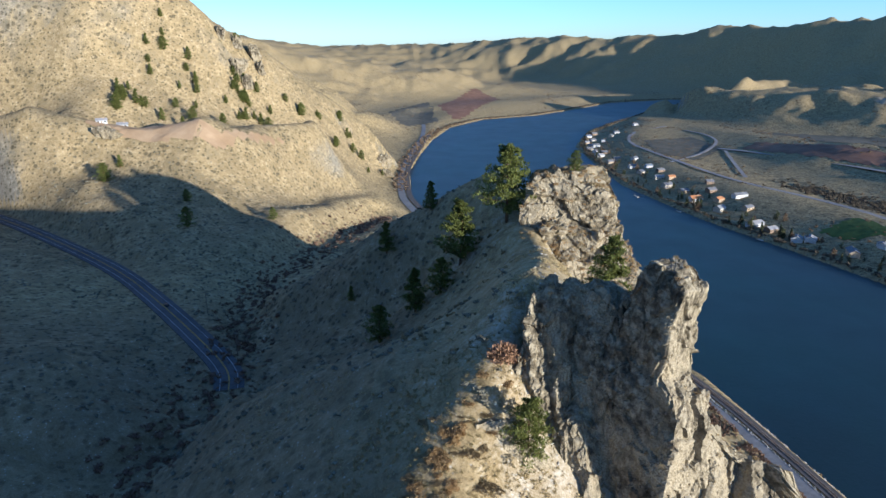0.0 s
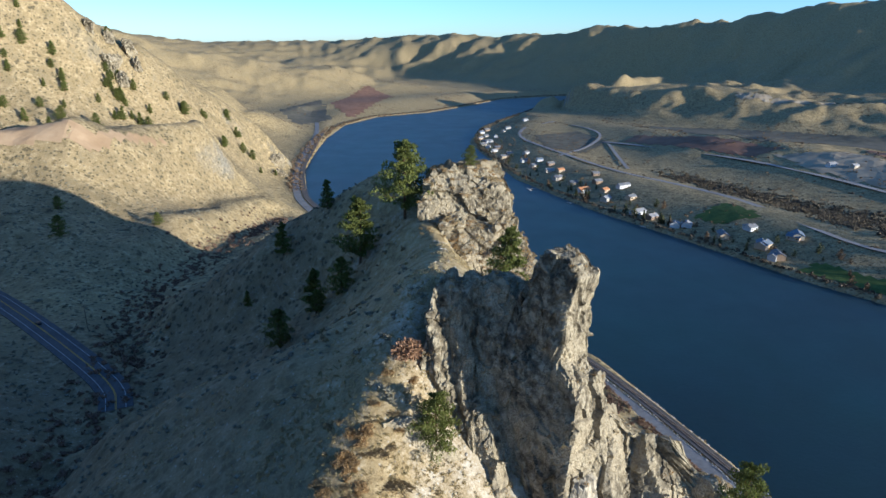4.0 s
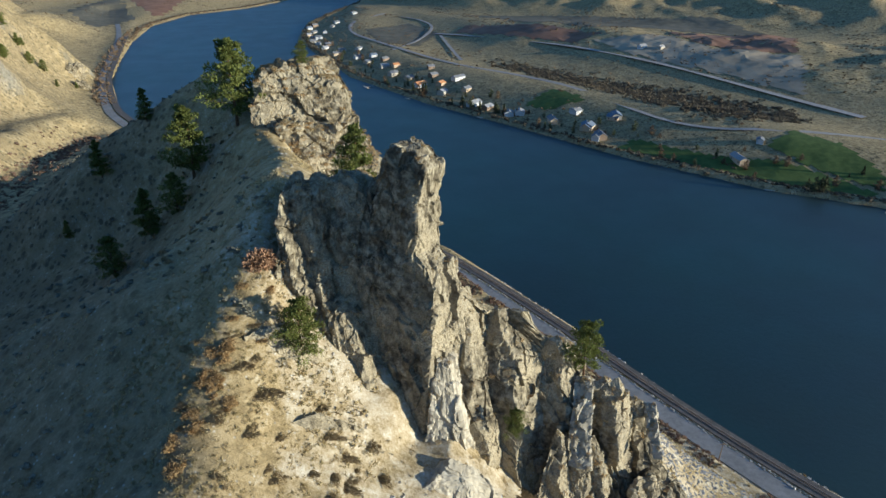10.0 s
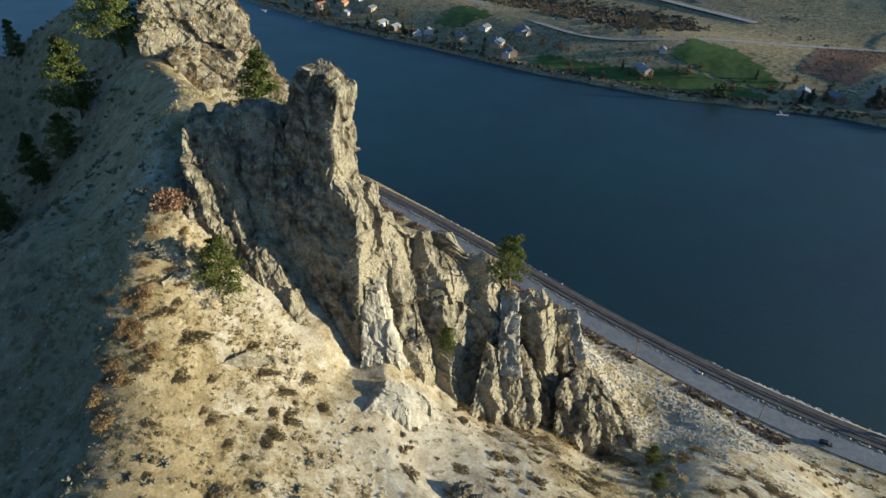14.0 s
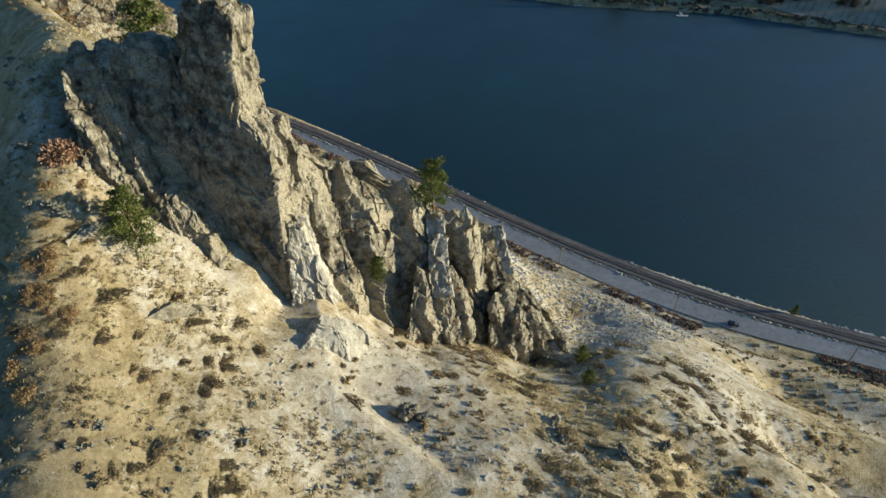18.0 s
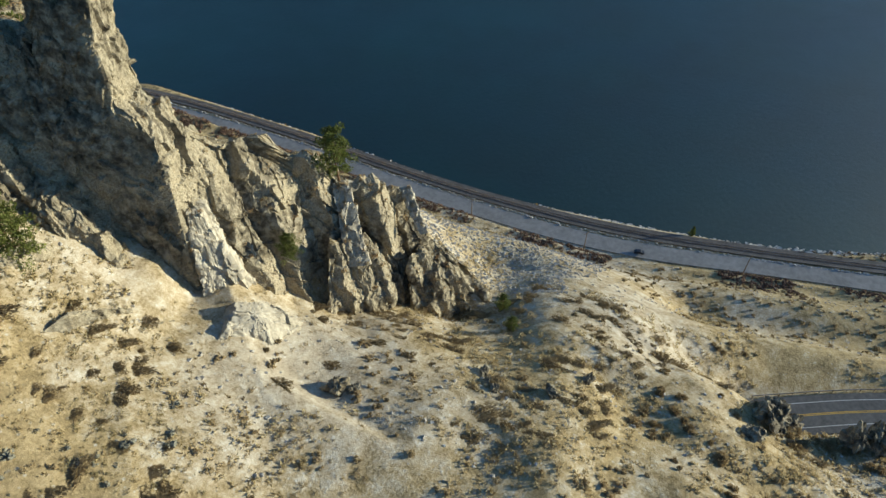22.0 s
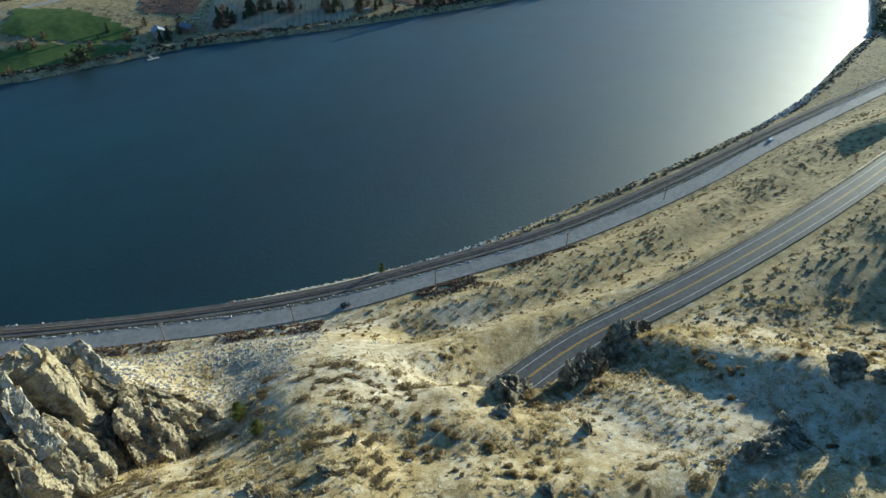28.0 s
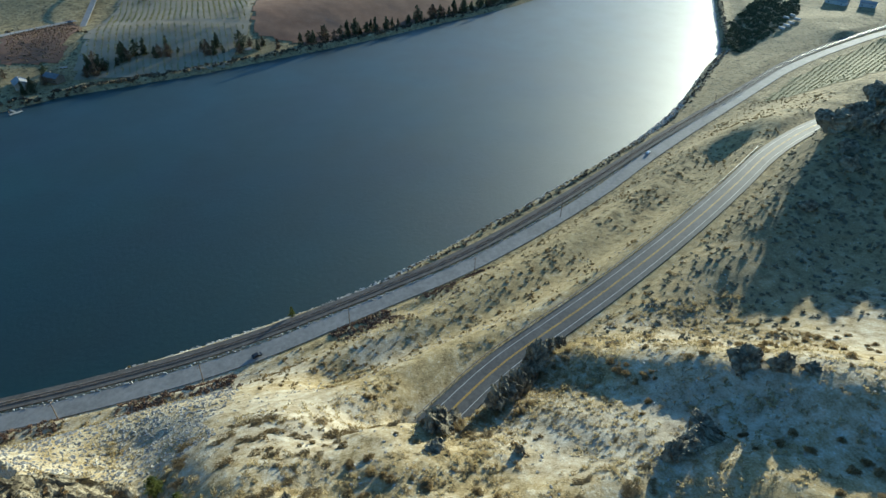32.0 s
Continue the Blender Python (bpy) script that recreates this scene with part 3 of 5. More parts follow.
def cliff_levels(knots, back, drop):
    """Rings for a long cliff: knots of (foot x, y, z, brow x, y, z) along it; back: how far it goes in behind the brow."""
    n = np.array(knots, float)
    foot, brow = n[:, :3], n[:, 3:]
    rear = brow + np.array([back[0], back[1], -drop])
    low = rear * [1, 1, 0] + np.column_stack([np.zeros((len(n), 2)), foot[:, 2] - 12])
    sunk = foot - [0.0, 0.0, 12.0]
    mid = foot * 0.45 + brow * 0.55
    mid[:, :2] -= np.array(back) * 0.06
    mid_back = low * 0.45 + rear * 0.55
    return [np.vstack([r, w[::-1]]) for r, w in ((sunk, low), (foot, low * 0.8 + rear * 0.2), (mid, mid_back), (brow, rear))]


pinnacle = tagged(new("rock_pinnacle"), "tall leaning pinnacle of fractured tan and grey rock", "rock formation")
crag_body("pillar", [
    [(32.1, 106.8, 82), (39.9, 96.5, 84), (54.9, 93.2, 84), (40.0, 112.8, 82)],
    [(32.5, 109.5, 95), (41.4, 97.7, 99), (54.6, 97.0, 96), (40.5, 115.6, 95)],
    [(31.5, 113.3, 110), (43.0, 98.2, 113), (53.8, 100.4, 109.5), (39.5, 119.4, 110)],
    [(32.0, 113.9, 120), (43.9, 98.3, 123.3), (53.3, 102.5, 119.4), (40.0, 120.0, 120)],
    [(33.1, 113.7, 131), (44.4, 98.9, 134.0), (52.8, 104.3, 130.5), (41.1, 119.8, 131)],
    [(34.1, 113.2, 136), (43.7, 100.5, 138.6), (52.2, 105.8, 135.9), (42.1, 119.2, 136)],
    [(34.9, 113.4, 139), (42.4, 103.3, 140.8), (50.8, 108.9, 138.5), (42.7, 119.4, 139)],
    [(36.5, 111.9, 150), (42.9, 103.4, 151.4), (50.2, 109.2, 149.4), (44.1, 117.6, 150)],
    [(37.9, 110.7, 158), (44.2, 102.2, 159.2), (50.9, 108.9, 157.8), (45.4, 116.4, 158)],
    [(39.7, 109.2, 162.2), (43.0, 104.9, 162.6), (49.0, 110.4, 161.8), (46.1, 114.3, 162)]], 100, pinnacle, 0.32, 0.46, rise=0.12)
crag_body("buttress", [
    [(40, 92.5, 82), (50, 88, 80), (58, 96, 80), (46, 104, 82)],
    [(41, 94.5, 97), (49, 90.5, 95), (57, 98, 95), (46, 103, 98)],
    [(43, 96.6, 109), (48, 94.2, 107), (54, 100, 106), (47, 104, 109)],
    [(44.6, 98.0, 117), (47.2, 96.6, 116), (52, 101.4, 115), (47.6, 104.4, 117)]], 130, pinnacle, 0.34, 0.42, label="pale broken foot of the pinnacle", material=M_PALEROCK)
wall = tagged(new("rock_wall"), "shaded cliff of fractured grey rock beside the pinnacle", "rock formation")
crag_body("cliff", cliff_levels([(19.9, 127.9, 131, 24.7, 129.7, 149), (23.2, 123.5, 127, 27.2, 126.4, 151.8), (26.0, 119.8, 122, 30.3, 122.3, 152.6), (28.9, 116.0, 117, 33.3, 118.4, 152.2), (32.3, 111.5, 113, 36.2, 115.6, 150.6), (37.5, 104.5, 108, 40.3, 112.8, 152.0)], (9.0, 7.5), 3.0), 200, wall, 0.34, 0.5, ((0.6, -0.8), 8.0, 1.2), rise=0.3)
crag_body("rib", [
    [(14.5, 118, 114), (28, 111.5, 112), (33, 118, 116), (20, 130, 118)],
    [(16.2, 120.6, 133), (27.4, 116, 128), (31, 121.5, 132), (20.5, 129, 135)],
    [(18.2, 122.2, 142.5), (27.2, 119, 139.5), (30, 123.6, 143), (21.5, 128.6, 144)],
    [(20.2, 123.8, 150.4), (27, 121.4, 149.4), (29.4, 125.4, 152), (23, 128.2, 151.5)]], 230, wall, 0.32, 0.6, ((0.9, -0.4), 5.0, 1.0), rise=0.3)
crag_body("ledge", [
    [(22, 112, 112), (31, 101.5, 104), (36, 107, 106), (26, 117, 116)],
    [(24.5, 113.5, 123), (30.5, 106, 116), (34, 109.5, 117), (27.5, 117, 124)],
    [(26.5, 114.4, 127), (30.4, 109.6, 121.5), (33, 111.6, 122.5), (29, 116.4, 128)]], 250, wall, 0.34, 0.5)
crag = tagged(new("rock_crag"), "tall crag of pale fractured rock with grassy ledges", "rock formation")
crag_body("crag_block", [
    [(38, 209, 96), (73, 204, 92), (92, 226, 92), (46, 236, 100)],
    [(38, 211, 112), (72, 207.5, 107), (86, 226, 106), (46, 236, 114)],
    [(37.7, 216.3, 119.7), (71, 213.8, 114.6), (80, 230, 116), (46, 236, 122)],
    [(39, 219.8, 125), (66.5, 218.8, 121.8), (76, 234, 122), (46, 238, 126)],
    [(37.4, 223.5, 129), (64.4, 222.8, 125.4), (74, 238, 126), (46, 240, 130)],
    [(38.4, 227.4, 134.6), (64.6, 227.2, 131.6), (73, 241, 132), (46, 243, 135)]], 300, crag, 0.45, 0.5, grain=1.9, tall=5.0)
crag_body("crag_top", [
    [(31, 232, 112), (66, 229, 108), (76, 250, 108), (36, 256, 112)],
    [(30.5, 234.4, 136), (64.6, 233.2, 132), (74, 250, 133), (37, 255, 137)],
    [(32.0, 237.2, 144), (66.6, 235.6, 141), (74, 251, 141), (38, 256, 144)],
    [(34.8, 239.6, 149.4), (65.0, 239.0, 147.0), (71, 252, 147), (39, 257, 149)],
    [(39.4, 242.0, 153.8), (61.0, 243.2, 152.2), (66, 253, 152), (43, 256, 153)]], 340, crag, 0.45, 0.5, grain=1.9, tall=5.0, rise=0.15)
outcrop = tagged(new("rock_outcrop"), "broken rocky outcrop with pale slabs above the shore road", "rock formation")
crag_body("cliff", cliff_levels([(46.6, 94.6, 99.3, 54.3, 107.5, 127.0), (52.4, 91.5, 92.2, 60.4, 106.6, 121.6), (58.8, 88.8, 84.4, 69.4, 103.3, 120.7), (63.8, 85.8, 77.7, 72.4, 101.2, 114.6), (70.3, 82.7, 76.3, 80.3, 96.4, 109.9), (77.0, 80.7, 73.8, 85.9, 92.8, 101.5), (83.8, 78.1, 68.9, 93.0, 90.2, 98.6), (88.8, 74.0, 63.4, 101.1, 87.3, 90.1), (95.6, 70.2, 60.6, 101.1, 82.6, 78.4), (99.7, 66.2, 61.0, 105.2, 77.4, 71.4), (103.4, 62.3, 62.5, 108.7, 68.8, 60.4)], (8.0, 10.0), 9.0), 400, outcrop, 0.34, 0.46, ((0.82, -0.57), 11.0, 3.6), grain=1.6, rise=0.1, tall=16.0)
crag_body("spur", [
    [(62.9, 82.1, 69.5), (78.3, 75.2, 68.1), (86.5, 81.0, 62.9), (70.5, 88.9, 63.7)],
    [(62.9, 82.1, 79.5), (78.3, 75.2, 78.1), (86.5, 81.0, 72.9), (70.5, 88.9, 73.7)],
    [(65.7, 83.8, 88.5), (78.8, 78.9, 85.3), (84.5, 83.1, 81.8), (70.5, 88.9, 84.9)],
    [(69.6, 85.8, 96.3), (78.7, 84.6, 91.8), (81.4, 86.1, 90.8), (71.9, 87.8, 95.1)]], 430, outcrop, 0.36, 0.6, ((0.82, -0.57), 5.0, 1.2), tall=16.0)
crag_body("spur", [
    [(81.9, 72.8, 54.9), (96.3, 64.0, 56.0), (105.2, 68.6, 51.0), (90.3, 78.4, 49.3)],
    [(81.9, 72.8, 64.9), (96.3, 64.0, 66.0), (105.2, 68.6, 61.0), (90.3, 78.4, 59.3)],
    [(84.4, 74.5, 74.4), (97.2, 68.0, 72.7), (103.4, 71.4, 69.1), (89.8, 78.9, 70.7)],
    [(88.1, 76.3, 82.7), (97.6, 74.2, 78.3), (100.5, 75.3, 77.4), (90.6, 78.0, 81.5)]], 460, outcrop, 0.36, 0.6, ((0.82, -0.57), 5.0, 1.2), tall=16.0)
crag_body("slab", [[(71.5, 82.3, 89.0), (75.1, 79.0, 89.0), (77.0, 81.6, 89.0), (73.4, 84.8, 89.0)], [(75.3, 87.9, 96.0), (78.8, 84.8, 96.2), (80.7, 87.4, 96.2), (77.3, 90.4, 96.0)], [(79.2, 93.4, 102.9), (82.5, 90.5, 103.4), (84.4, 93.1, 103.4), (81.1, 96.0, 102.9)]], 480, outcrop, 0.3, 0.4, rise=0.2, label="smooth pale slab standing proud of the cliff", material=M_PALEROCK)
crag_body("slab", [[(92.6, 77.2, 87.1), (94.1, 75.4, 88.0), (96.0, 78.0, 88.0), (94.5, 79.8, 87.1)], [(95.0, 82.1, 89.8), (96.6, 80.2, 90.6), (98.5, 82.7, 90.6), (96.9, 84.7, 89.8)], [(97.3, 87.0, 92.4), (99.2, 84.9, 93.2), (101.1, 87.5, 93.2), (99.3, 89.6, 92.4)]], 488, outcrop, 0.3, 0.4, rise=0.2, label="smooth pale slab standing proud of the cliff", material=M_PALEROCK)
low = tagged(new("rock_ledge"), "dark undercut ledge of rock across the bare slope", "rock")
crag_body("rock", [[(11.7, 94.0, 112.1), (18.0, 92.9, 107.2), (27.0, 95.0, 102.2), (23.6, 96.0, 105.4), (17.1, 96.6, 109.7)], [(11.7, 94.0, 115.1), (18.0, 92.9, 110.2), (27.0, 95.0, 105.2), (23.6, 96.0, 108.4), (17.1, 96.6, 112.7)], [(14.4, 94.3, 114.8), (18.6, 93.6, 111.9), (24.4, 95.0, 108.9), (22.2, 95.6, 110.8), (18.0, 96.0, 113.4)]], 500, low, 0.3, 0.3, rise=0.3, material=M_ROCK)
low = tagged(new("eroded_bank"), "pale eroded bank of crumbling rock on the slope", "rock")
crag_body("rock", [[(33.9, 82.6, 94.6), (43.0, 77.2, 89.1), (53.1, 79.7, 84.4), (49.5, 86.3, 89.9), (41.9, 88.2, 94.5)], [(33.9, 82.6, 97.6), (43.0, 77.2, 92.1), (53.1, 79.7, 87.4), (49.5, 86.3, 92.9), (41.9, 88.2, 97.5)], [(37.5, 82.7, 99.2), (43.4, 79.2, 95.8), (50.0, 80.8, 93.0), (47.6, 85.1, 96.3), (42.7, 86.3, 99.1)]], 510, low, 0.3, 0.3, rise=0.3, material=M_PALEROCK)
low = tagged(new("rock_ledge"), "pale broken ledge below the crest", "rock")
crag_body("rock", [[(6.6, 108.4, 124.4), (17.1, 105.5, 116.9), (23.5, 107.6, 114.6), (16.5, 109.7, 121.6), (11.4, 109.9, 125.0)], [(6.6, 108.4, 127.4), (17.1, 105.5, 119.9), (23.5, 107.6, 117.6), (16.5, 109.7, 124.6), (11.4, 109.9, 128.0)], [(9.6, 108.3, 127.6), (16.4, 106.5, 123.1), (20.5, 107.8, 121.8), (16.0, 109.2, 126.0), (12.7, 109.3, 128.0)]], 520, low, 0.3, 0.3, rise=0.3, material=M_ROCK)
low = tagged(new("rock_ledge"), "small broken ledge of rock on the slope", "rock")
crag_body("rock", [[(21.4, 90.3, 102.8), (27.9, 89.3, 97.2), (32.8, 92.0, 95.6), (27.0, 92.8, 100.3)], [(21.4, 90.3, 105.8), (27.9, 89.3, 100.2), (32.8, 92.0, 98.6), (27.0, 92.8, 103.3)], [(23.5, 90.6, 105.6), (27.7, 89.9, 102.3), (30.9, 91.7, 101.3), (27.1, 92.2, 104.1)]], 530, low, 0.3, 0.3, rise=0.3, material=M_ROCK)


def rock_tree(name):
    """A search tree over all bodies of one formation."""
    V = np.vstack([v for v, _ in ROCKS[name]])
    starts = np.cumsum([0] + [len(v) for v, _ in ROCKS[name]])
    F = np.vstack([f + o for (_, f), o in zip(ROCKS[name], starts)])
    return BVHTree.FromPolygons(V.tolist(), F.tolist())


def rock_top(tree, x, y):
    place, normal, _, _ = tree.ray_cast(Vector((x, y, 400)), Vector((0, 0, -1)))
    return (place.z, normal.z) if place else (None, 0)


def boulder(rng, size, n=10, planes=16, rough=0.10):
    """A chipped block: a ball cut by random planes, with fracture relief."""
    d, f = SPHERES[n]
    nrm = rng.normal(size=(planes, 3))
    nrm /= np.linalg.norm(nrm, axis=1)[:, None]
    off = rng.uniform(0.6, 1.0, planes)
    cosines = np.maximum(d @ nrm.T, 1e-3)
    rad = np.minimum((off / cosines).min(1), 1.25)
    if n > 2:
        rad = rad * (1 + rough * 2.5 * (blocky(d + rng.uniform(0, 40), (0.45, 0.45, 0.6), 5) + 0.5 * blocky(d + 9, (0.2, 0.2, 0.25), 6)))
    return d * rad[:, None] * np.asarray(size), f


def ground_z(x, y):
    return terrain(np.atleast_1d(np.asarray(x, float)), np.atleast_1d(np.asarray(y, float)))[0]


rng = np.random.RandomState(17)
BOULDERS = [(110, -15, 5.2, 4.5, 5.0), (112, -19, 3.0, 3.0, 3.5), (98, -12, 3.0, 2.4, 1.8), (94, -33, 1.6, 1.4, 2.4), (121, -37, 3.6, 3.2, 6.5), (125, -42, 4.0, 3.4, 7.0), (130, -46, 3.6, 3.2, 7.0), (135, -50, 3.8, 3.4, 6.5), (139, -55, 3.0, 3.0, 5.0), (117, -33, 3.0, 2.6, 5.0), (143, -61, 3.2, 2.4, 3.0), (106, -97, 4.0, 3.4, 3.4), (101, -103, 3.6, 3.0, 3.0), (97, -108, 2.4, 2.0, 2.0), (83, -66, 3.0, 2.6, 3.6), (86, -72, 4.6, 3.2, 2.4), (90, -78, 4.4, 3.0, 2.6), (44.6, 60, 2.6, 2.2, 2.8), (46.5, 57.5, 1.5, 1.2, 1.0), (67, 36, 1.5, 1.2, 1.1), (70.3, 41, 1.9, 1.2, 0.9), (68.5, 38.6, 1.2, 1.0, 0.8), (74, 26, 1.8, 1.4, 1.2), (84, 22, 1.6, 1.3, 1.1), (72, -20, 2.2, 1.6, 1.3), (60, -50, 2.0, 1.6, 1.4)]
BOULDERS += [(268, -250, 9, 7, 8), (258, -262, 8, 6, 9), (276, -266, 8, 7, 8), (246, -240, 6, 5, 5), (284, -284, 9, 7, 9), (232, -232, 5, 4, 4), (210, -196, 4, 3, 3)]
BOULDERS += [(-255, 815, 13, 9, 13), (-244, 850, 10, 8, 15), (-246, 809, 9, 7, 10), (-276, 821, 9, 7, 9), (-234, 838, 8, 6, 12), (-262, 838, 8, 6, 11), (-92, 1000, 14, 10, 12), (-86, 960, 10, 8, 8), (-300, 560, 12, 6, 7)]
bz = ground_z([b[0] for b in BOULDERS], [b[1] for b in BOULDERS])
for (x, y, sx, sy, sz), z in zip(BOULDERS, bz):
    v, f = boulder(rng, (sx, sy, sz), 18 if sx > 3 else 10)
    ob = link_mesh("boulder", v, f, M_ROCK)
    ob.matrix_basis = pose(x, y, z + sz * 0.25, 0, 0, rng.uniform(0, 360))
    tagged(ob, "dark weathered boulder standing out of the dry slope" if sz > 2.6 else "weathered grey boulder half sunk in the slope", "boulder")


# ---- trees ----
def needle_cloud(rng, centres, radii, count, size):
    """Many small upturned blades about the centres."""
    V, F = [], []
    for c, r in zip(centres, radii):
        p = rng.normal(size=(count, 3))
        p /= np.linalg.norm(p, axis=1)[:, None]
        p *= (rng.uniform(0.2, 1, count) ** 0.5)[:, None]
        base = np.asarray(c) + p * np.asarray(r)
        d = rng.normal(size=(count, 3)) * 0.7 + p * 0.9 + [0, 0, 0.5]
        d /= np.linalg.norm(d, axis=1)[:, None]
        side = np.cross(d, rng.normal(size=(count, 3)))
        side /= np.linalg.norm(side, axis=1)[:, None]
        s = size * rng.uniform(0.6, 1.4, count)[:, None]
        o = len(V) * count * 4
        V.append(np.stack([base - side * s * 0.3, base + side * s * 0.3, base + d * s + side * s * 0.15, base + d * s - side * s * 0.15], 1).reshape(-1, 3))
        F.append(np.arange(count * 4).reshape(-1, 4) + o)
    return np.vstack(V), np.vstack(F)


def tube(path, radii, sides=6):
    V, F = [], []
    for p, r in zip(path, radii):
        for k in range(sides):
            a = 2 * math.pi * k / sides
            V.append((p[0] + r * math.cos(a), p[1] + r * math.sin(a), p[2]))
    for i in range(len(path) - 1):
        for k in range(sides):
            a, b = i * sides + k, i * sides + (k + 1) % sides
            F.append((a, b, b + sides, a + sides))
    F.append(tuple(range((len(path) - 1) * sides, len(path) * sides)))
    return V, F


def pine(seed, tall=12.0, wide=2.6, bare=0.25, limbs=34, blades=85, size=0.33):
    rng = np.random.RandomState(seed)
    root = new("pine_tree")
    bend = rng.uniform(-0.3, 0.3, 2)
    zs = np.linspace(-0.8, tall * 0.97, 9)
    V, F = tube([(bend[0] * math.sin(z / tall * 3), bend[1] * math.sin(z / tall * 2.4), z) for z in zs], [0.28 * tall / 12 * (1 - 0.93 * i / 8) for i in range(9)])
    link_mesh("trunk", V, F, M_BARK, root, True)
    cs, rs, LV, LF = [], [], [], []
    for i in range(limbs):
        t = bare + (1 - bare) * (i + rng.uniform(0, 1)) / limbs
        low = min(1, (t - bare) / 0.2 + 0.45)
        reach = wide * (1.06 - t) ** 0.6 * rng.uniform(0.5, 1.2) * low
        a = i * 2.4 + rng.uniform(-0.5, 0.5)
        z = t * tall
        ex, ey = math.cos(a) * reach, math.sin(a) * reach
        lift = rng.uniform(-0.1, 0.35) * reach
        o = len(LV)
        v, f = tube([(0, 0, z - 0.25), (ex * 0.5, ey * 0.5, z + lift * 0.4), (ex, ey, z + lift)], [0.07, 0.05, 0.02], 4)
        LV += v
        LF += [tuple(k + o for k in q) for q in f]
        for q in (0.5, 0.95):
            cs.append((ex * q, ey * q, z + lift * q + 0.15))
            rs.append((0.22 * reach + 0.30, 0.22 * reach + 0.30, 0.12 * reach + 0.26))
    cs.append((0, 0, tall * 0.97))
    rs.append((0.35, 0.35, 0.8))
    link_mesh("limbs", LV, LF, M_BARK, root, True)
    v, f = needle_cloud(rng, cs, rs, blades, size)
    link_mesh("crown", v, f, M_NEEDLE, root)
    return tagged(root, "young ponderosa pine with open green crown", "tree")


PINES = [pine(11, 12, 4.2, 0.12, 36), pine(12, 12, 5.4, 0.16, 40), pine(13, 12, 3.6, 0.06, 38), pine(14, 12, 5.8, 0.02, 42), pine(15, 12, 6.4, 0.26, 32)]
used = set()


def plant(kinds, kind, x, y, tall, z=None, label="", group="pines on the ridge", lean=0.0):
    z = height(x, y) if z is None else z
    src = kinds[kind]
    m = pose(x, y, z - 0.2, lean, 0, (x * 37 + y * 11) % 360) @ Matrix.Diagonal((tall / 12, tall / 12, tall / 12, 1))
    key = src.name
    if key in used:
        t = copy_thing(src, m)
    else:
        used.add(key)
        t = src
    t.matrix_basis = m
    return tagged(t, label, "tree", group)


for row in [(1, 27, 246, 31, None, "tall open-crowned pine beside the crag"), (0, 8, 246, 27, None, "bushy lit pine on the shaded flank"), (0, 39.5, 133, 17, 143, "dark pine in the notch behind the pinnacle"), (3, 18, 107.5, 13, None, "low spreading pine on the bare slope"), (4, 83.4, 95.1, 15, rock_top(rock_tree("rock_outcrop"), 83.4, 95.1)[0], "pine leaning from the top of the rocky knob"), (2, -27, 290, 16, None, "dark pine on the skyline of the flank"), (2, -5, 292, 14, None, "dark pine on the skyline of the flank"), (3, -25, 228, 15, None, "dark pine in the shade of the flank"), (2, -11, 240, 19, None, "dark pine in the shade of the flank"), (3, 0, 238, 15, None, "dark pine in the shade of the flank"), (2, -44, 280, 8, None, "small dark pine low on the flank"), (3, 54, 246, 8, rock_top(rock_tree("rock_crag"), 54, 246)[0], "small pine on top of the crag"), (3, 60.6, 89.3, 7, 97.4, "small green pine among the broken rocks"), (3, 92.5, 47, 5, None, "small green juniper at the foot of the knob"), (3, 103, 56, 6, None, "small green juniper at the foot of the knob"), (2, 236, 35, 6, 3, "small pine on the riprap bank")]:
    plant(PINES, *row)

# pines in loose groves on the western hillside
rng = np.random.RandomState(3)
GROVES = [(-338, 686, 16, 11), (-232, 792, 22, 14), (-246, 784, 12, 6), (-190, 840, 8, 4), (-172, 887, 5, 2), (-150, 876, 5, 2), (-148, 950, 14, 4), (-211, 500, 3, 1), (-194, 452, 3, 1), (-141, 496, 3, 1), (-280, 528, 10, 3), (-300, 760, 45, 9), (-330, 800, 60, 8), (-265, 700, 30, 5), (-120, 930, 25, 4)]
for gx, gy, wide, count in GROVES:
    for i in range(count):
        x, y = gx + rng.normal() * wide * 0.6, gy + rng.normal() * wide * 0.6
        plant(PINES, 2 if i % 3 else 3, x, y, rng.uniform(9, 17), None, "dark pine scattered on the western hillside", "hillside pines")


# ---- scrub, tufts and stones ----
def scatter(rng, count, box, keep):
    x, y = rng.uniform(box[0], box[1], count), rng.uniform(box[2], box[3], count)
    z, water = terrain(x, y)
    d = np.full(count, 1e9)
    for line in (SHORE_ROAD, RAIL, HIGHWAY, HIGHWAY_WEST):
        d = np.minimum(d, near_line(x, y, line)[0])
    m = ~water & (d > 9) & keep(x, y, z, rng)
    return x[m], y[m], z[m]


def joined(name, pieces, places, material, label, category):
    """One mesh of many small pieces; places: x, y, z, size, yaw."""
    V, F, o = [], [], 0
    for i, (x, y, z, s, a) in enumerate(places):
        v, f = pieces[i % len(pieces)]
        c, q = math.cos(a), math.sin(a)
        w = np.empty_like(v)
        w[:, 0], w[:, 1], w[:, 2] = (v[:, 0] * c - v[:, 1] * q) * s + x, (v[:, 0] * q + v[:, 1] * c) * s + y, v[:, 2] * s + z
        V.append(w)
        F.append(f + o)
        o += len(v)
    return tagged(link_mesh(name, np.vstack(V), np.vstack(F), material), label, category, kind="stuff")


rng = np.random.RandomState(8)


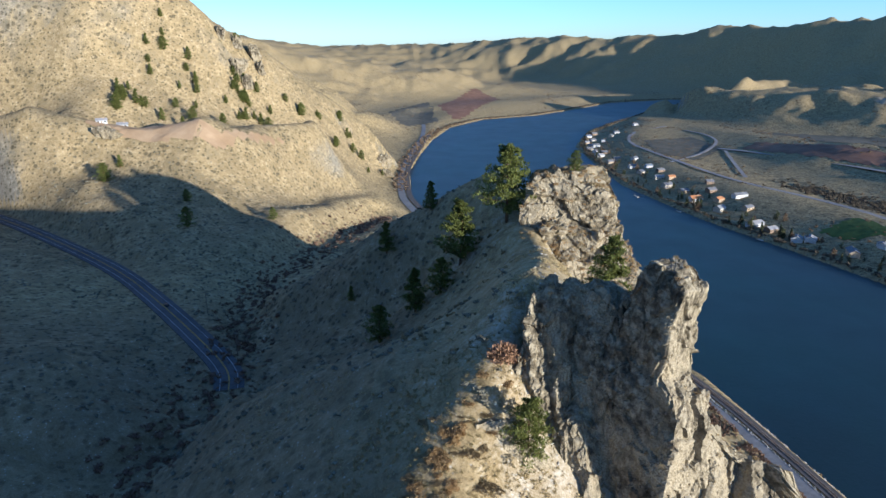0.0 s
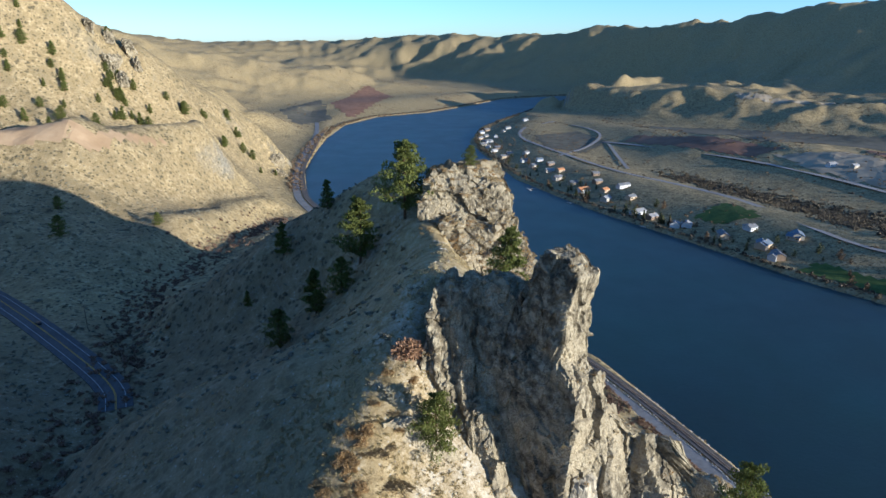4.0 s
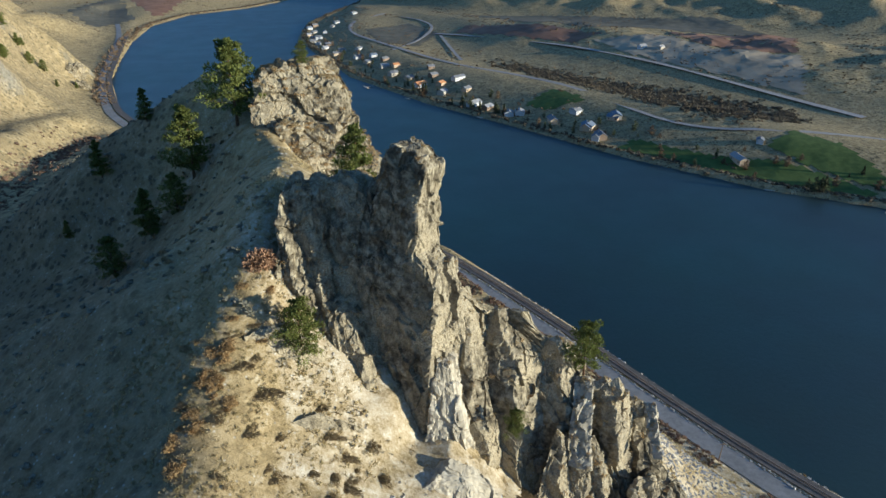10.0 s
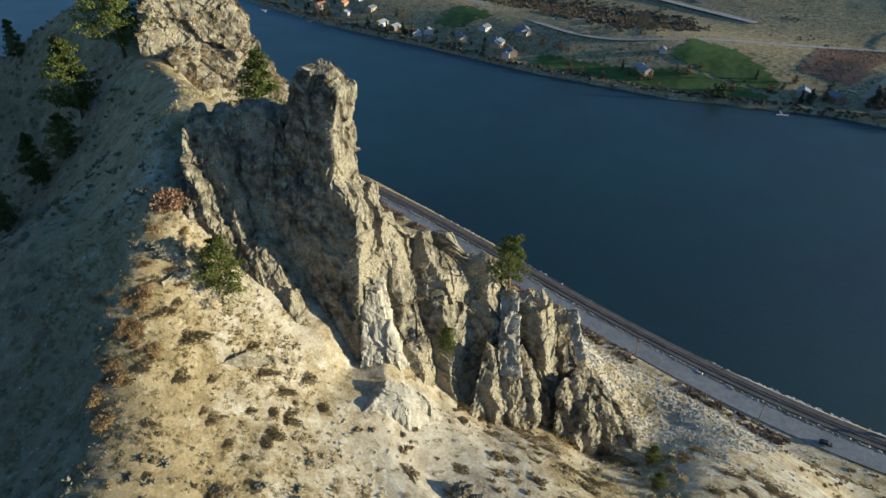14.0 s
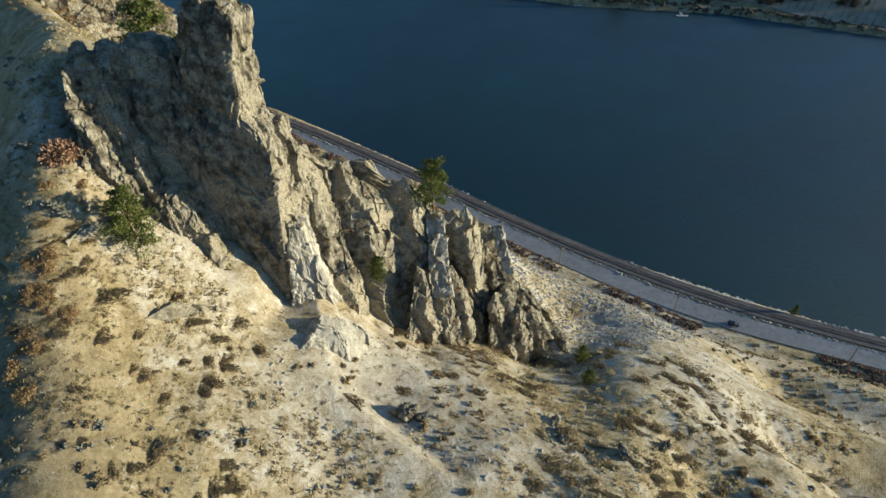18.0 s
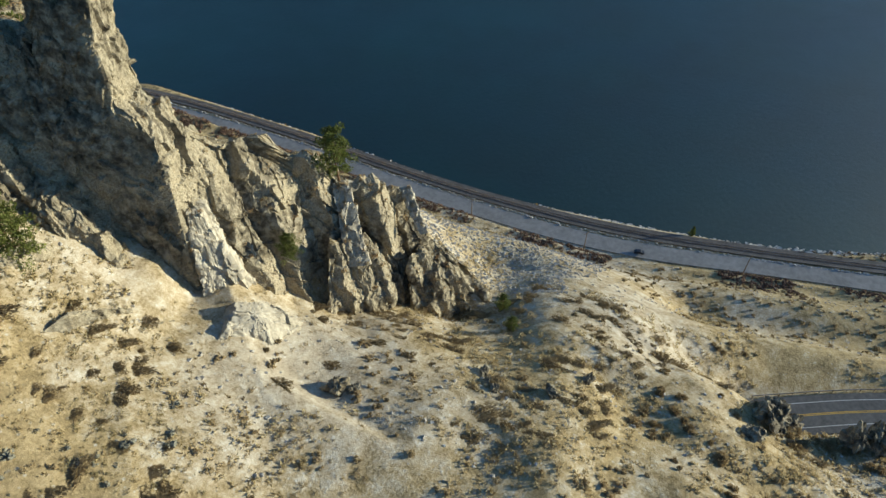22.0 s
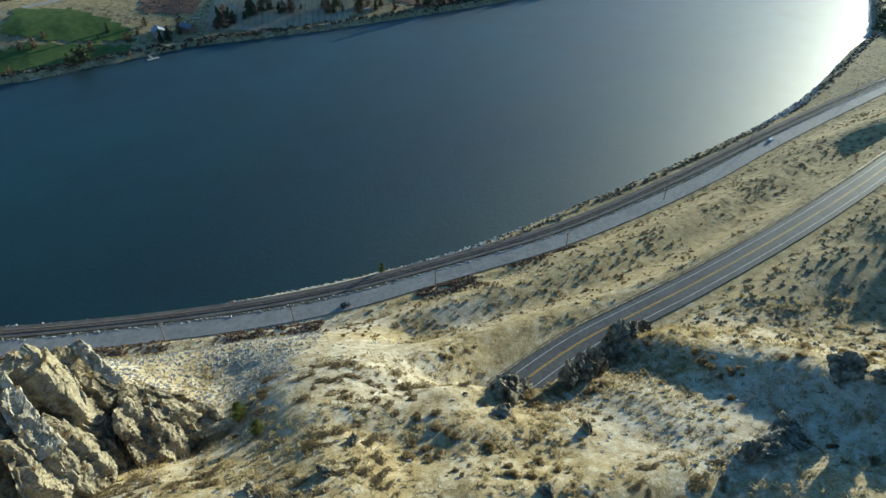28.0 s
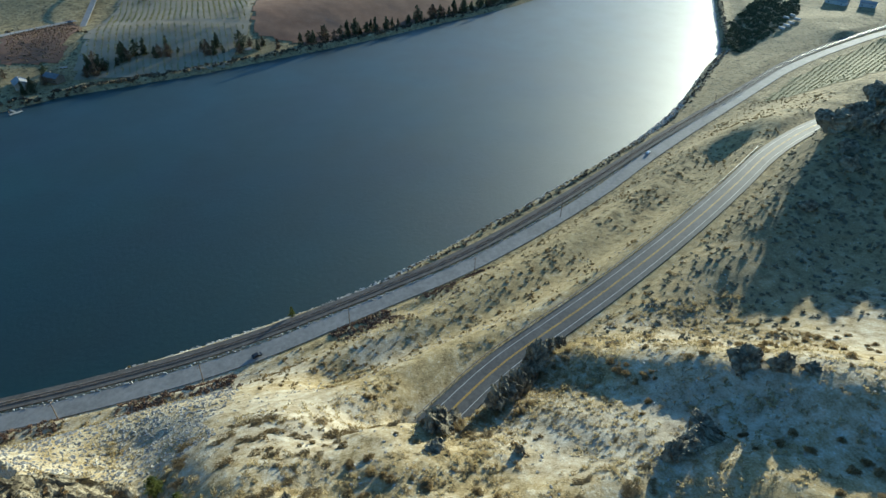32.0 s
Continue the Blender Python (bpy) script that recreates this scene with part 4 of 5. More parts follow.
def clump(rng, parts, blades, size, grain=2):
    """A low spreading plant: small leaf masses under many loose blades."""
    d, f = SPHERES[grain or 2]
    V, F, o = [], [], 0
    a, r = rng.uniform(0, 6.3, parts), 0.75 * np.sqrt(rng.uniform(0, 1, parts))
    cs = [(math.cos(p) * q, math.sin(p) * q, rng.uniform(0.0, 0.18) + 0.25 * (0.8 - q)) for p, q in zip(a, r)]
    for c in cs:
        lump = 1 + 0.5 * blocky(d + rng.uniform(0, 30), (0.6, 0.6, 0.6), 3)
        if grain:
            V.append(d * (lump * rng.uniform(0.22, 0.36))[:, None] * [1, 1, 0.7] + c)
            F.append(f + o)
            o += len(d)
    v, g = needle_cloud(rng, cs, [(0.42, 0.42, 0.34)] * parts, blades, size)
    return np.vstack(V + [v]), np.vstack(F + [g + o])


SHRUBS = [clump(rng, 10, 100, 0.15, 0) for _ in range(8)]
LOOSE = [clump(rng, 4, 26, 0.2, 0) for _ in range(8)]
SMALL = [clump(rng, 3, 12, 0.26) for _ in range(8)]
TUFTS = [needle_cloud(rng, [(0, 0, 0.05)], [(0.5, 0.5, 0.12)], 16, 0.30) for _ in range(6)]
STONES = [boulder(rng, (0.5, 0.4, 0.35), 1, 9) for _ in range(8)] + [boulder(rng, (0.5, 0.42, 0.33), 2, 12) for _ in range(4)]


def patchy(x, y, scale, seed, level):
    return fbm(x / scale, y / scale, 3, seed) > level


OUTCROP_LINE = [(42, 104, 0), (62, 100, 0), (84, 92, 0), (104, 78, 0)]
# single shrubs on the bare slope below the eye
x, y, z = scatter(rng, 1000, (-6, 124, -60, 114), lambda x, y, z, r: (x + 0.35 * np.abs(y) < 136) & patchy(x, y, 22, 60, -0.03) & (z > 60) & (x > 8 - 0.2 * y) & (near_line(x, y, OUTCROP_LINE)[0] > 9))
k = min(295, len(x))
shrub_mesh = [link_mesh("shrub", v, f, M_SHRUB).data for v, f in SHRUBS]
for o in [o for o in bpy.data.objects if o.name.startswith("shrub")]:
    bpy.data.objects.remove(o)
for i in range(k):
    ob = tagged(new("shrub", shrub_mesh[i % 8]), "dry golden-brown shrub on pale bare soil", "shrub", "shrubs on the river slope")
    sz = rng.uniform(1.0, 2.3) * (0.7 + 0.5 * rng.uniform())
    ob.matrix_basis = pose(x[i], y[i], z[i], 0, 0, rng.normal() * 28 - 45) @ Matrix.Diagonal((sz * rng.uniform(1.1, 2.1), sz * rng.uniform(0.7, 1.0), sz * rng.uniform(0.24, 0.42), 1))

M_RUST = speckled("rust_brown_bush", (0.28, 0.175, 0.075), (0.52, 0.37, 0.18), 0.8, 0.95, 0.0, 0.4)
let_light_through(M_RUST, 0.35)
rust_mesh = []
for m in shrub_mesh[:4]:
    q = m.copy()
    q.materials[0] = M_RUST
    rust_mesh.append(q)
for i in range(26):
    t = rng.uniform()
    bx, by = -7 + 21 * t + rng.normal() * 2.6, 90 + 31 * t + rng.normal() * 2.6
    ob = tagged(new("bush", rust_mesh[i % 4]), "rust-brown dry bush along the crest of the ridge", "bush", "bushes on the crest")
    sz = rng.uniform(0.9, 1.9)
    ob.matrix_basis = pose(bx, by, height(bx, by), 0, 0, rng.uniform(0, 360)) @ Matrix.Diagonal((sz * 1.2, sz, sz * rng.uniform(0.6, 0.9), 1))
x, y, z = scatter(rng, 4200, (-12, 130, -110, 122), lambda x, y, z, r: (z > 60) & (x > 2 - 0.22 * y) & patchy(x, y, 13, 62, -0.06) & (near_line(x, y, OUTCROP_LINE)[0] > 8))
joined("dry_clumps", LOOSE, [(a, b, c - 0.05, rng.uniform(0.3, 0.55) + 0.8 * rng.uniform() ** 3, rng.uniform(0, 6)) for a, b, c in zip(x, y, z)], M_STRAW, "low brown clumps of dry grass and scrub on the bare slope", "scrub")
# dry growth on ledges and in cracks of the rocks
ledges = []
for name, (x0, x1, y0, y1), count in (("rock_crag", (28, 92, 205, 258), 2200), ("rock_outcrop", (44, 118, 55, 118), 2200), ("rock_wall", (12, 52, 96, 142), 900), ("rock_pinnacle", (30, 58, 88, 122), 250)):
    tree = rock_tree(name)
    for lx, ly in zip(rng.uniform(x0, x1, count), rng.uniform(y0, y1, count)):
        top, flat = rock_top(tree, lx, ly)
        if top is not None and flat > 0.62:
            ledges.append((lx, ly, top - 0.05, rng.uniform(0.35, 0.95) * (1.6 if name == "rock_crag" else 1.0), rng.uniform(0, 6)))
low = ground_z([p[0] for p in ledges], [p[1] for p in ledges])
ledges = [p for p, q in zip(ledges, low) if p[2] > q]
joined("ledge_scrub", LOOSE, ledges[::2], M_RUST, "rust-brown scrub on the ledges of the rocks", "scrub")
joined("ledge_grass", LOOSE, ledges[1::2], M_STRAW, "straw-coloured grass on the ledges of the rocks", "grass")
x, y, z = scatter(rng, 9000, (-60, 26, 10, 132), lambda x, y, z, r: (np.abs(x + 36 - 0.4 * y) < 26) & patchy(x, y, 11, 64, -0.18))
M_OLIVE_TUFT = speckled("olive_tufts", (0.19, 0.155, 0.07), (0.40, 0.32, 0.155), 0.3, 0.95, 0.0)
let_light_through(M_OLIVE_TUFT, 0.3)
joined("crest_grass", LOOSE, [(a, b, c - 0.05, rng.uniform(0.25, 0.7), rng.uniform(0, 6)) for a, b, c in zip(x, y, z)], M_OLIVE_TUFT, "olive and straw tufts of grass along the crest of the ridge", "grass")
x, y, z = scatter(rng, 7500, (-20, 330, -330, 260), lambda x, y, z, r: patchy(x, y, 30, 66, np.where(np.hypot(x, y) < 150, 0.14, 0.0)) & (x + y > -30) & (np.hypot(x, y) < 420) & ~((np.abs(x - 128 + (y - 80) * 0.25) < 28) & (np.abs(y - 82) < 40)))
joined("dry_scrub", SMALL, [(a, b, c, rng.uniform(0.6, 1.7), rng.uniform(0, 6)) for a, b, c in zip(x, y, z)], M_SHRUB, "dry brown scrub on the river slopes", "scrub")
x, y, z = scatter(rng, 7000, (-420, 20, 60, 560), lambda x, y, z, r: patchy(x, y, 34, 70, -0.05))
joined("sagebrush_cover", SMALL, [(a, b, c, rng.uniform(0.6, 1.0 + 1.3 * rng.uniform()), rng.uniform(0, 6)) for a, b, c in zip(x, y, z)], M_SAGE, "dark sagebrush over the shaded western slopes", "sagebrush")
x, y, z = scatter(rng, 26000, (-60, 170, -140, 200), lambda x, y, z, r: (np.hypot(x, y) < 215) & patchy(x, y, 18, 75, np.where(x < 22, -0.12, 0.06)))
M_TUFT = speckled("dry_grass", (0.30, 0.23, 0.11), (0.54, 0.44, 0.24), 0.4, 0.95, 0.0)
let_light_through(M_TUFT, 0.4)
joined("dry_grass", TUFTS, [(a, b, c, rng.uniform(0.7, 1.9) * (0.55 if a < 14 else 1), rng.uniform(0, 6)) for a, b, c in zip(x, y, z)], M_TUFT, "tufts of dry straw-coloured grass", "grass")
x, y, z = scatter(rng, 5000, (60, 150, -130, -20), lambda x, y, z, r: np.abs(x + y * 0.75 - 86 - 8 * fbm(x / 14, y / 14, 2, 3)) < 13)
joined("dry_grass", TUFTS, [(a, b, c, rng.uniform(0.8, 1.8), rng.uniform(0, 6)) for a, b, c in zip(x, y, z)], M_TUFT, "golden dry grass along the crest of the bench", "grass")
x, y, z = scatter(rng, 11000, (20, 230, -140, 240), lambda x, y, z, r: patchy(x, y, 16, 80, 0.02) | ((np.abs(x - 128 + (y - 80) * 0.25) < 26) & (np.abs(y - 82) < 36)))
M_STONE = speckled("loose_stone", (0.24, 0.21, 0.165), (0.52, 0.48, 0.40), 1.3, 0.95, 0.0)
joined("loose_stones", STONES, [(a, b, c, rng.uniform(0.25, 1.15) ** 1.5, rng.uniform(0, 6)) for a, b, c in zip(x, y, z)], M_STONE, "loose pale stones and scree on the slope", "stones")
c, nn = along([(px, py, 1.2) for px, py in NEAR_SHORE[12:24]], 0.42)
off = rng.uniform(-0.5, 6.5, len(c))
pl = [(c[i, 0] + nn[i, 0] * off[i], c[i, 1] + nn[i, 1] * off[i], 0.3 + 0.55 * off[i], rng.uniform(0.9, 2.4), rng.uniform(0, 6)) for i in range(len(c))]
c, nn = along(RAIL[5:16], 1.1)
pl += [(c[i, 0] + nn[i, 0] * rng.uniform(4.2, 5.8), c[i, 1] + nn[i, 1] * rng.uniform(4.2, 5.8), c[i, 2] + 0.1, rng.uniform(0.5, 1.5), rng.uniform(0, 6)) for i in range(len(c))]
x, y, z = scatter(rng, 2600, (130, 340, -340, -70), lambda x, y, z, r: (z > 46) & (x + y < 130))
joined("sagebrush_cover", SMALL, [(a, b, c, rng.uniform(0.5, 1.9), rng.uniform(0, 6)) for a, b, c in zip(x, y, z)], M_SAGE, "dark sagebrush on the rocky slope above the highway", "sagebrush")
x, y, z = scatter(rng, 6000, (100, 175, 40, 125), lambda x, y, z, r: (np.abs(x - 132 + (y - 80) * 0.25) < 24 + 6 * fbm(x / 9, y / 9, 2, 5)) & (np.abs(y - 82) < 34 + 10 * fbm(x / 12, y / 12, 2, 7)))
M_TALUS = speckled("talus_stone", (0.17, 0.16, 0.145), (0.37, 0.36, 0.335), 0.7, 0.95, 0.0)
joined("talus", STONES, [(a, b, c, rng.uniform(0.4, 1.2) ** 1.3, rng.uniform(0, 6)) for a, b, c in zip(x, y, z)], M_TALUS, "fan of grey talus stones below the outcrop", "stones")
x, y, z = scatter(rng, 620, (40, 150, -150, 10), lambda x, y, z, r: patchy(x, y, 17, 97, 0.02) & (z > 48))
joined("bench_scrub", SHRUBS, [(a, b, c, rng.uniform(0.7, 1.7), rng.uniform(0, 6)) for a, b, c in zip(x, y, z)], M_SHRUB, "brown and golden shrubs over the bench above the road cut", "scrub")
x, y, z = scatter(rng, 6500, (150, 460, -360, 60), lambda x, y, z, r: patchy(x, y, 24, 103, -0.06) & (z < 44) & (z > 5.5) & (near_line(x, y, SHORE_ROAD)[0] < 75))
joined("roadside_scrub", SMALL, [(a, b, c, rng.uniform(0.5, 1.5), rng.uniform(0, 6)) for a, b, c in zip(x, y, z)], M_SHRUB, "dry golden-brown scrub between the shore road and the highway", "scrub")
joined("riprap", STONES, pl, M_RIPRAP, "pale riprap stones along the river bank", "stones")


# ---- painted lines, rails, guardrail ----
M_WHITE = speckled("white_paint", (0.36, 0.36, 0.345), (0.56, 0.56, 0.54), 2.0, 0.7, 0.0)
M_YELLOW = speckled("yellow_paint", (0.45, 0.27, 0.04), (0.58, 0.36, 0.06), 2.0, 0.7, 0.0)
M_STEEL = speckled("worn_steel", (0.16, 0.13, 0.11), (0.34, 0.32, 0.30), 3.0, 0.45, 0.0)
M_WOOD = speckled("weathered_wood", (0.12, 0.085, 0.055), (0.26, 0.20, 0.14), 3.0, 0.9, 0.02)
for road in (HIGHWAY, HIGHWAY_WEST):
    for off, m, nm in ((-3.75, M_WHITE, "edge_line"), (3.75, M_WHITE, "edge_line"), (-0.2, M_YELLOW, "centre_line"), (0.2, M_YELLOW, "centre_line")):
        tagged(strip(nm, road, off - 0.1, off + 0.1, 0.13, m, 4.0), "painted line on the asphalt", "road marking", kind="structure")
for off in (-0.75, 0.75):
    tagged(strip("rail", RAIL[5:], off - 0.06, off + 0.06, 0.62, M_STEEL, 4.0), "rusty steel rail on dark ballast", "rail", kind="structure")
c, nn = along(RAIL[6:16], 0.65)
box = (np.array([(x, y, z) for x in (-1.3, 1.3) for y in (-0.12, 0.12) for z in (0, 0.2)], float), np.array([(0, 1, 3, 2), (4, 6, 7, 5), (0, 4, 5, 1), (2, 3, 7, 6), (1, 5, 7, 3), (0, 2, 6, 4)]))
joined("railway_sleepers", [box], [(c[i, 0], c[i, 1], c[i, 2] + 0.32, 1.0, math.atan2(nn[i, 1], nn[i, 0])) for i in range(len(c))], M_WOOD, "dark wooden sleepers under the rails", "sleepers")


def cuboid(name, lo, hi, material, parent, label="", bevel=0.0):
    bm = bmesh.new()
    bmesh.ops.create_cube(bm, size=1)
    for v in bm.verts:
        v.co = [l + (c + 0.5) * (h - l) for c, l, h in zip(v.co, lo, hi)]
    if bevel:
        bmesh.ops.bevel(bm, geom=bm.edges[:], offset=bevel, segments=1, affect='EDGES')
    me = bpy.data.meshes.new(name)
    bm.to_mesh(me)
    bm.free()
    me.materials.append(material)
    ob = new(name, me)
    ob.parent = parent
    return tagged(ob, label) if label else ob


rail_root = tagged(new("guardrail"), "long steel guardrail along the highway edge", "guardrail")
strip("beam", HIGHWAY[:7], -6.9, -6.75, 0.75, M_STEEL, 4.0, rail_root)
c, nn = along(HIGHWAY[:7], 4.0)
post = cuboid("post", (-0.08, -0.08, -0.3), (0.08, 0.08, 0.75), M_WOOD, rail_root)
for i in range(len(c)):
    o = post if i == 0 else new("post", post.data)
    o.parent = rail_root
    o.location = (c[i, 0] - nn[i, 0] * 6.65, c[i, 1] - nn[i, 1] * 6.65, c[i, 2])


# ---- utility poles ----
def utility_pole(x, y, tall, yaw):
    z = height(x, y)
    root = tagged(new("utility_pole"), "brown wooden utility pole with a crossarm", "utility pole", "poles along the roads")
    V, F = tube([(0, 0, -0.5), (0, 0, tall * 0.5), (0, 0, tall)], [0.22, 0.19, 0.15], 8)
    link_mesh("pole", V, F, M_WOOD, root, True)
    cuboid("crossarm", (-1.3, 0.14, tall - 1.1), (1.3, 0.28, tall - 0.9), M_WOOD, root)
    for q in (-1.15, -0.4, 0.4, 1.15):
        cuboid("insulator", (q - 0.06, 0.15, tall - 0.9), (q + 0.06, 0.27, tall - 0.65), M_STEEL, root)
    root.matrix_basis = pose(x, y, z, 0, 0, yaw)


for x, y, tall, yaw in ((181, 120, 12, -15), (192, 68, 12, -20), (218, 8, 12, -40), (253, -57, 12, -55), (304, -120, 12, -50), (366, -190, 12, -50), (452, -300, 12, -50), (-131, 319, 14, 40), (-100, 289, 14, 40), (-98, 267, 12, 40)):
    utility_pole(x, y, tall, yaw)

# ---- far bank: fields, ways, houses ----
M_LAWN = speckled("lawn", (0.045, 0.075, 0.016), (0.10, 0.135, 0.032), 0.15, 0.95, 0.0)
M_RUSSET = speckled("russet_field", (0.17, 0.085, 0.05), (0.27, 0.15, 0.09), 0.05, 0.95, 0.0)
M_TANFIELD = speckled("fallow_field", (0.25, 0.195, 0.125), (0.38, 0.31, 0.21), 0.04, 0.95, 0.0)
M_DARKFIELD = speckled("sage_field", (0.075, 0.068, 0.045), (0.16, 0.14, 0.095), 0.06, 0.95, 0.0)
M_TERRACE = speckled("red_earth", (0.25, 0.165, 0.09), (0.38, 0.27, 0.16), 0.05, 0.95, 0.0)
M_OLIVE = speckled("olive_orchard_grass", (0.13, 0.12, 0.05), (0.25, 0.22, 0.105), 0.08, 0.95, 0.0)
M_LANE = speckled("dusty_lane", (0.22, 0.20, 0.175), (0.33, 0.30, 0.27), 0.3, 0.95, 0.0)


def inside_ring(x, y, ring):
    inside = np.zeros(np.shape(x), bool)
    for (ax, ay), (bx, by) in zip(ring, ring[1:] + ring[:1]):
        if ay != by:
            inside ^= ((ay > y) != (by > y)) & (x < (bx - ax) * (y - ay) / (by - ay) + ax)
    return inside


def field(name, ring, material, label, lift=0.5, cell=5.0):
    """A patch that follows the ground inside a ring, with its edge cut to the ring's shape."""
    p = np.array(ring, float)
    gx = np.arange(p[:, 0].min() - cell, p[:, 0].max() + cell, cell)
    gy = np.arange(p[:, 1].min() - cell, p[:, 1].max() + cell, cell)
    X, Y = np.meshgrid(gx, gy, indexing="ij")
    X = X + cell * 0.6 * vnoise(X / 9, Y / 9, 4)
    Y = Y + cell * 0.6 * vnoise(X / 9 + 40, Y / 9, 9)
    Z, W = terrain(X, Y)
    k = np.arange(X.size).reshape(X.shape)
    cx, cy = (X[:-1, :-1] + X[1:, 1:]) / 2, (Y[:-1, :-1] + Y[1:, 1:]) / 2
    m = inside_ring(cx, cy, ring) & ~W[:-1, :-1] & ~W[1:, 1:]
    f = np.stack([k[:-1, :-1], k[1:, :-1], k[1:, 1:], k[:-1, 1:]], -1)[m]
    use, inv = np.unique(f, return_inverse=True)
    v = np.stack([X.ravel(), Y.ravel(), Z.ravel() + lift], 1)[use]
    return tagged(link_mesh(name, v, inv.reshape(-1, 4), material), label, "field", kind="structure")


field("field", [(-322, 566), (-250, 562), (-206, 575), (-172, 640), (-166, 662), (-210, 592), (-257, 588), (-336, 640)], M_TERRACE, "bare reddish earth terrace across the western hillside")
field("lawn", [(423, 483), (448, 489), (480, 419), (498, 395), (520, 370), (545, 290), (530, 292), (497, 335), (470, 382), (445, 434)], M_LAWN, "narrow green lawn along the far bank")
field("lawn", [(530, 396), (577, 404), (588, 360), (572, 305), (552, 290), (534, 340)], M_LAWN, "green lawn by the river below a drive")
field("lawn", [(411, 646), (467, 670), (475, 627), (469, 607), (423, 615)], M_LAWN, "green lawn beside a white house")
field("field", [(623, 1228), (700, 1088), (736, 926), (671, 915), (625, 1024), (575, 1182)], M_RUSSET, "long russet field beside the airstrip", cell=10)
field("field", [(886, 916), (963, 852), (1023, 764), (867, 638), (825, 682), (805, 756), (820, 831)], M_RUSSET, "russet ploughed field on the plain", cell=10)
field("field", [(716, 1418), (870, 1313), (1038, 1132), (1143, 1052), (1078, 809), (987, 876), (912, 989), (750, 978), (733, 1185)], M_DARKFIELD, "broad dark green-grey field below the hills", cell=14)
field("field", [(421, 1301), (552, 1371), (552, 1215), (446, 1080), (400, 1136)], M_DARKFIELD, "dark sage flat on the plain", cell=10)
field("field", [(1020, 1500), (1120, 1400), (1210, 1310), (1416, 1330), (1430, 1290), (1230, 1270), (1110, 1360), (1010, 1460)], M_TANFIELD, "pale terrace strip at the foot of the hills", cell=12)
field("field", [(1424, 1329), (1492, 1220), (1526, 1175), (1700, 1250), (1620, 1380)], M_TANFIELD, "pale stubble field below the hills", cell=14)
field("field", [(700, 900), (800, 850), (800, 740), (860, 620), (740, 520), (725, 640), (690, 800)], M_TANFIELD, "pale fallow field on the plain", cell=10)
field("field", [(599, 300), (690, 330), (760, 290), (701, 262), (610, 255)], M_RUSSET, "russet orchard floor by the river")
field("orchard_floor", [(585, 238), (699, 248), (840, 256), (824, 100), (706, 97), (605, 110)], M_TANFIELD, "dry orchard floor by the river")
field("field", [(692, 92), (830, 96), (913, -224), (778, -136), (672, 30)], M_RUSSET, "reddish brown orchard ground")
AIRSTRIP = [(541, 1206), (577, 1134), (640, 953), (670, 838), (700, 711), (714, 607), (724, 522), (735, 430)]
BRUSH = [(516, 927), (555, 820), (588, 729), (634, 640), (692, 496), (640, 440), (605, 425), (584, 451), (548, 466), (531, 526), (519, 585), (526, 670), (509, 763), (497, 873)]
BRUSH_BOX = (478, 752, 446, 958)
ORCHARD_SOUTH = [(452, -344), (500, -402), (544, -472), (594, -560), (646, -670), (560, -670), (471, -500), (424, -393)]
field("field", [(-10, 2034), (132, 2522), (211, 2290), (43, 1760)], M_RUSSET, "russet orchard ground above the upstream bank", cell=14)
field("field", [(-148, 1814), (-41, 2160), (-11, 1700), (-95, 1560)], M_DARKFIELD, "dark sage flat above the upstream bank", cell=14)
field("orchard_floor", ORCHARD_SOUTH, M_OLIVE, "dry grassy orchard floor beside the shore road", cell=6)


def draped(line, half, name, material, label, lift=0.8):
    pts = np.array(line, float)
    z = ground_z(pts[:, 0], pts[:, 1])
    return tagged(strip(name, [(x, y, h) for (x, y), h in zip(line, z)], -half, half, lift, material, 8.0), label, "road", kind="structure")


draped(AIRSTRIP, 7, "airstrip", M_LANE, "straight grey airstrip on the plain")
draped([(560, 1560), (440, 1451), (385, 1283), (395, 1150), (409, 1040), (423, 881), (475, 780), (498, 670), (491, 550), (498, 488), (522, 447), (550, 425), (600, 392), (680, 340), (760, 280)], 4, "road", M_LANE, "pale road behind the riverside houses")
draped([(602, 250), (744, 272), (941, 293)], 3, "lane", M_LANE, "pale farm lane between orchards")
draped([(655, 94), (832, 109), (960, 120)], 3, "lane", M_LANE, "pale farm lane between orchards")
draped([(391, 1050), (490, 1157), (575, 1282), (589, 1396), (575, 1490)], 3, "lane", M_LANE, "dusty lane across the plain")
draped([(541, 1180), (493, 1022), (461, 921)], 3, "lane", M_LANE, "dusty lane across the plain")

WALLS = [speckled(n, a, b, 0.6, 0.85, 0.0) for n, a, b in (("cream_siding", (0.36, 0.32, 0.25), (0.48, 0.43, 0.35)), ("white_siding", (0.40, 0.40, 0.385), (0.55, 0.55, 0.53)), ("brown_siding", (0.17, 0.12, 0.08), (0.26, 0.19, 0.13)), ("tan_siding", (0.38, 0.29, 0.19), (0.48, 0.38, 0.26)))]
ROOFS = [speckled(n, a, b, 0.8, 0.8, 0.0) for n, a, b in (("grey_shingle", (0.13, 0.13, 0.135), (0.22, 0.22, 0.22)), ("orange_roof", (0.40, 0.17, 0.07), (0.52, 0.25, 0.11)), ("blue_grey_roof", (0.10, 0.13, 0.17), (0.18, 0.21, 0.25)), ("pale_metal_roof", (0.22, 0.215, 0.21), (0.34, 0.33, 0.32)))]
M_GLASS, _nt, _b = mat("window_glass", 0.08, spec=0.6)
_b.inputs["Base Color"].default_value = (0.02, 0.025, 0.03, 1)


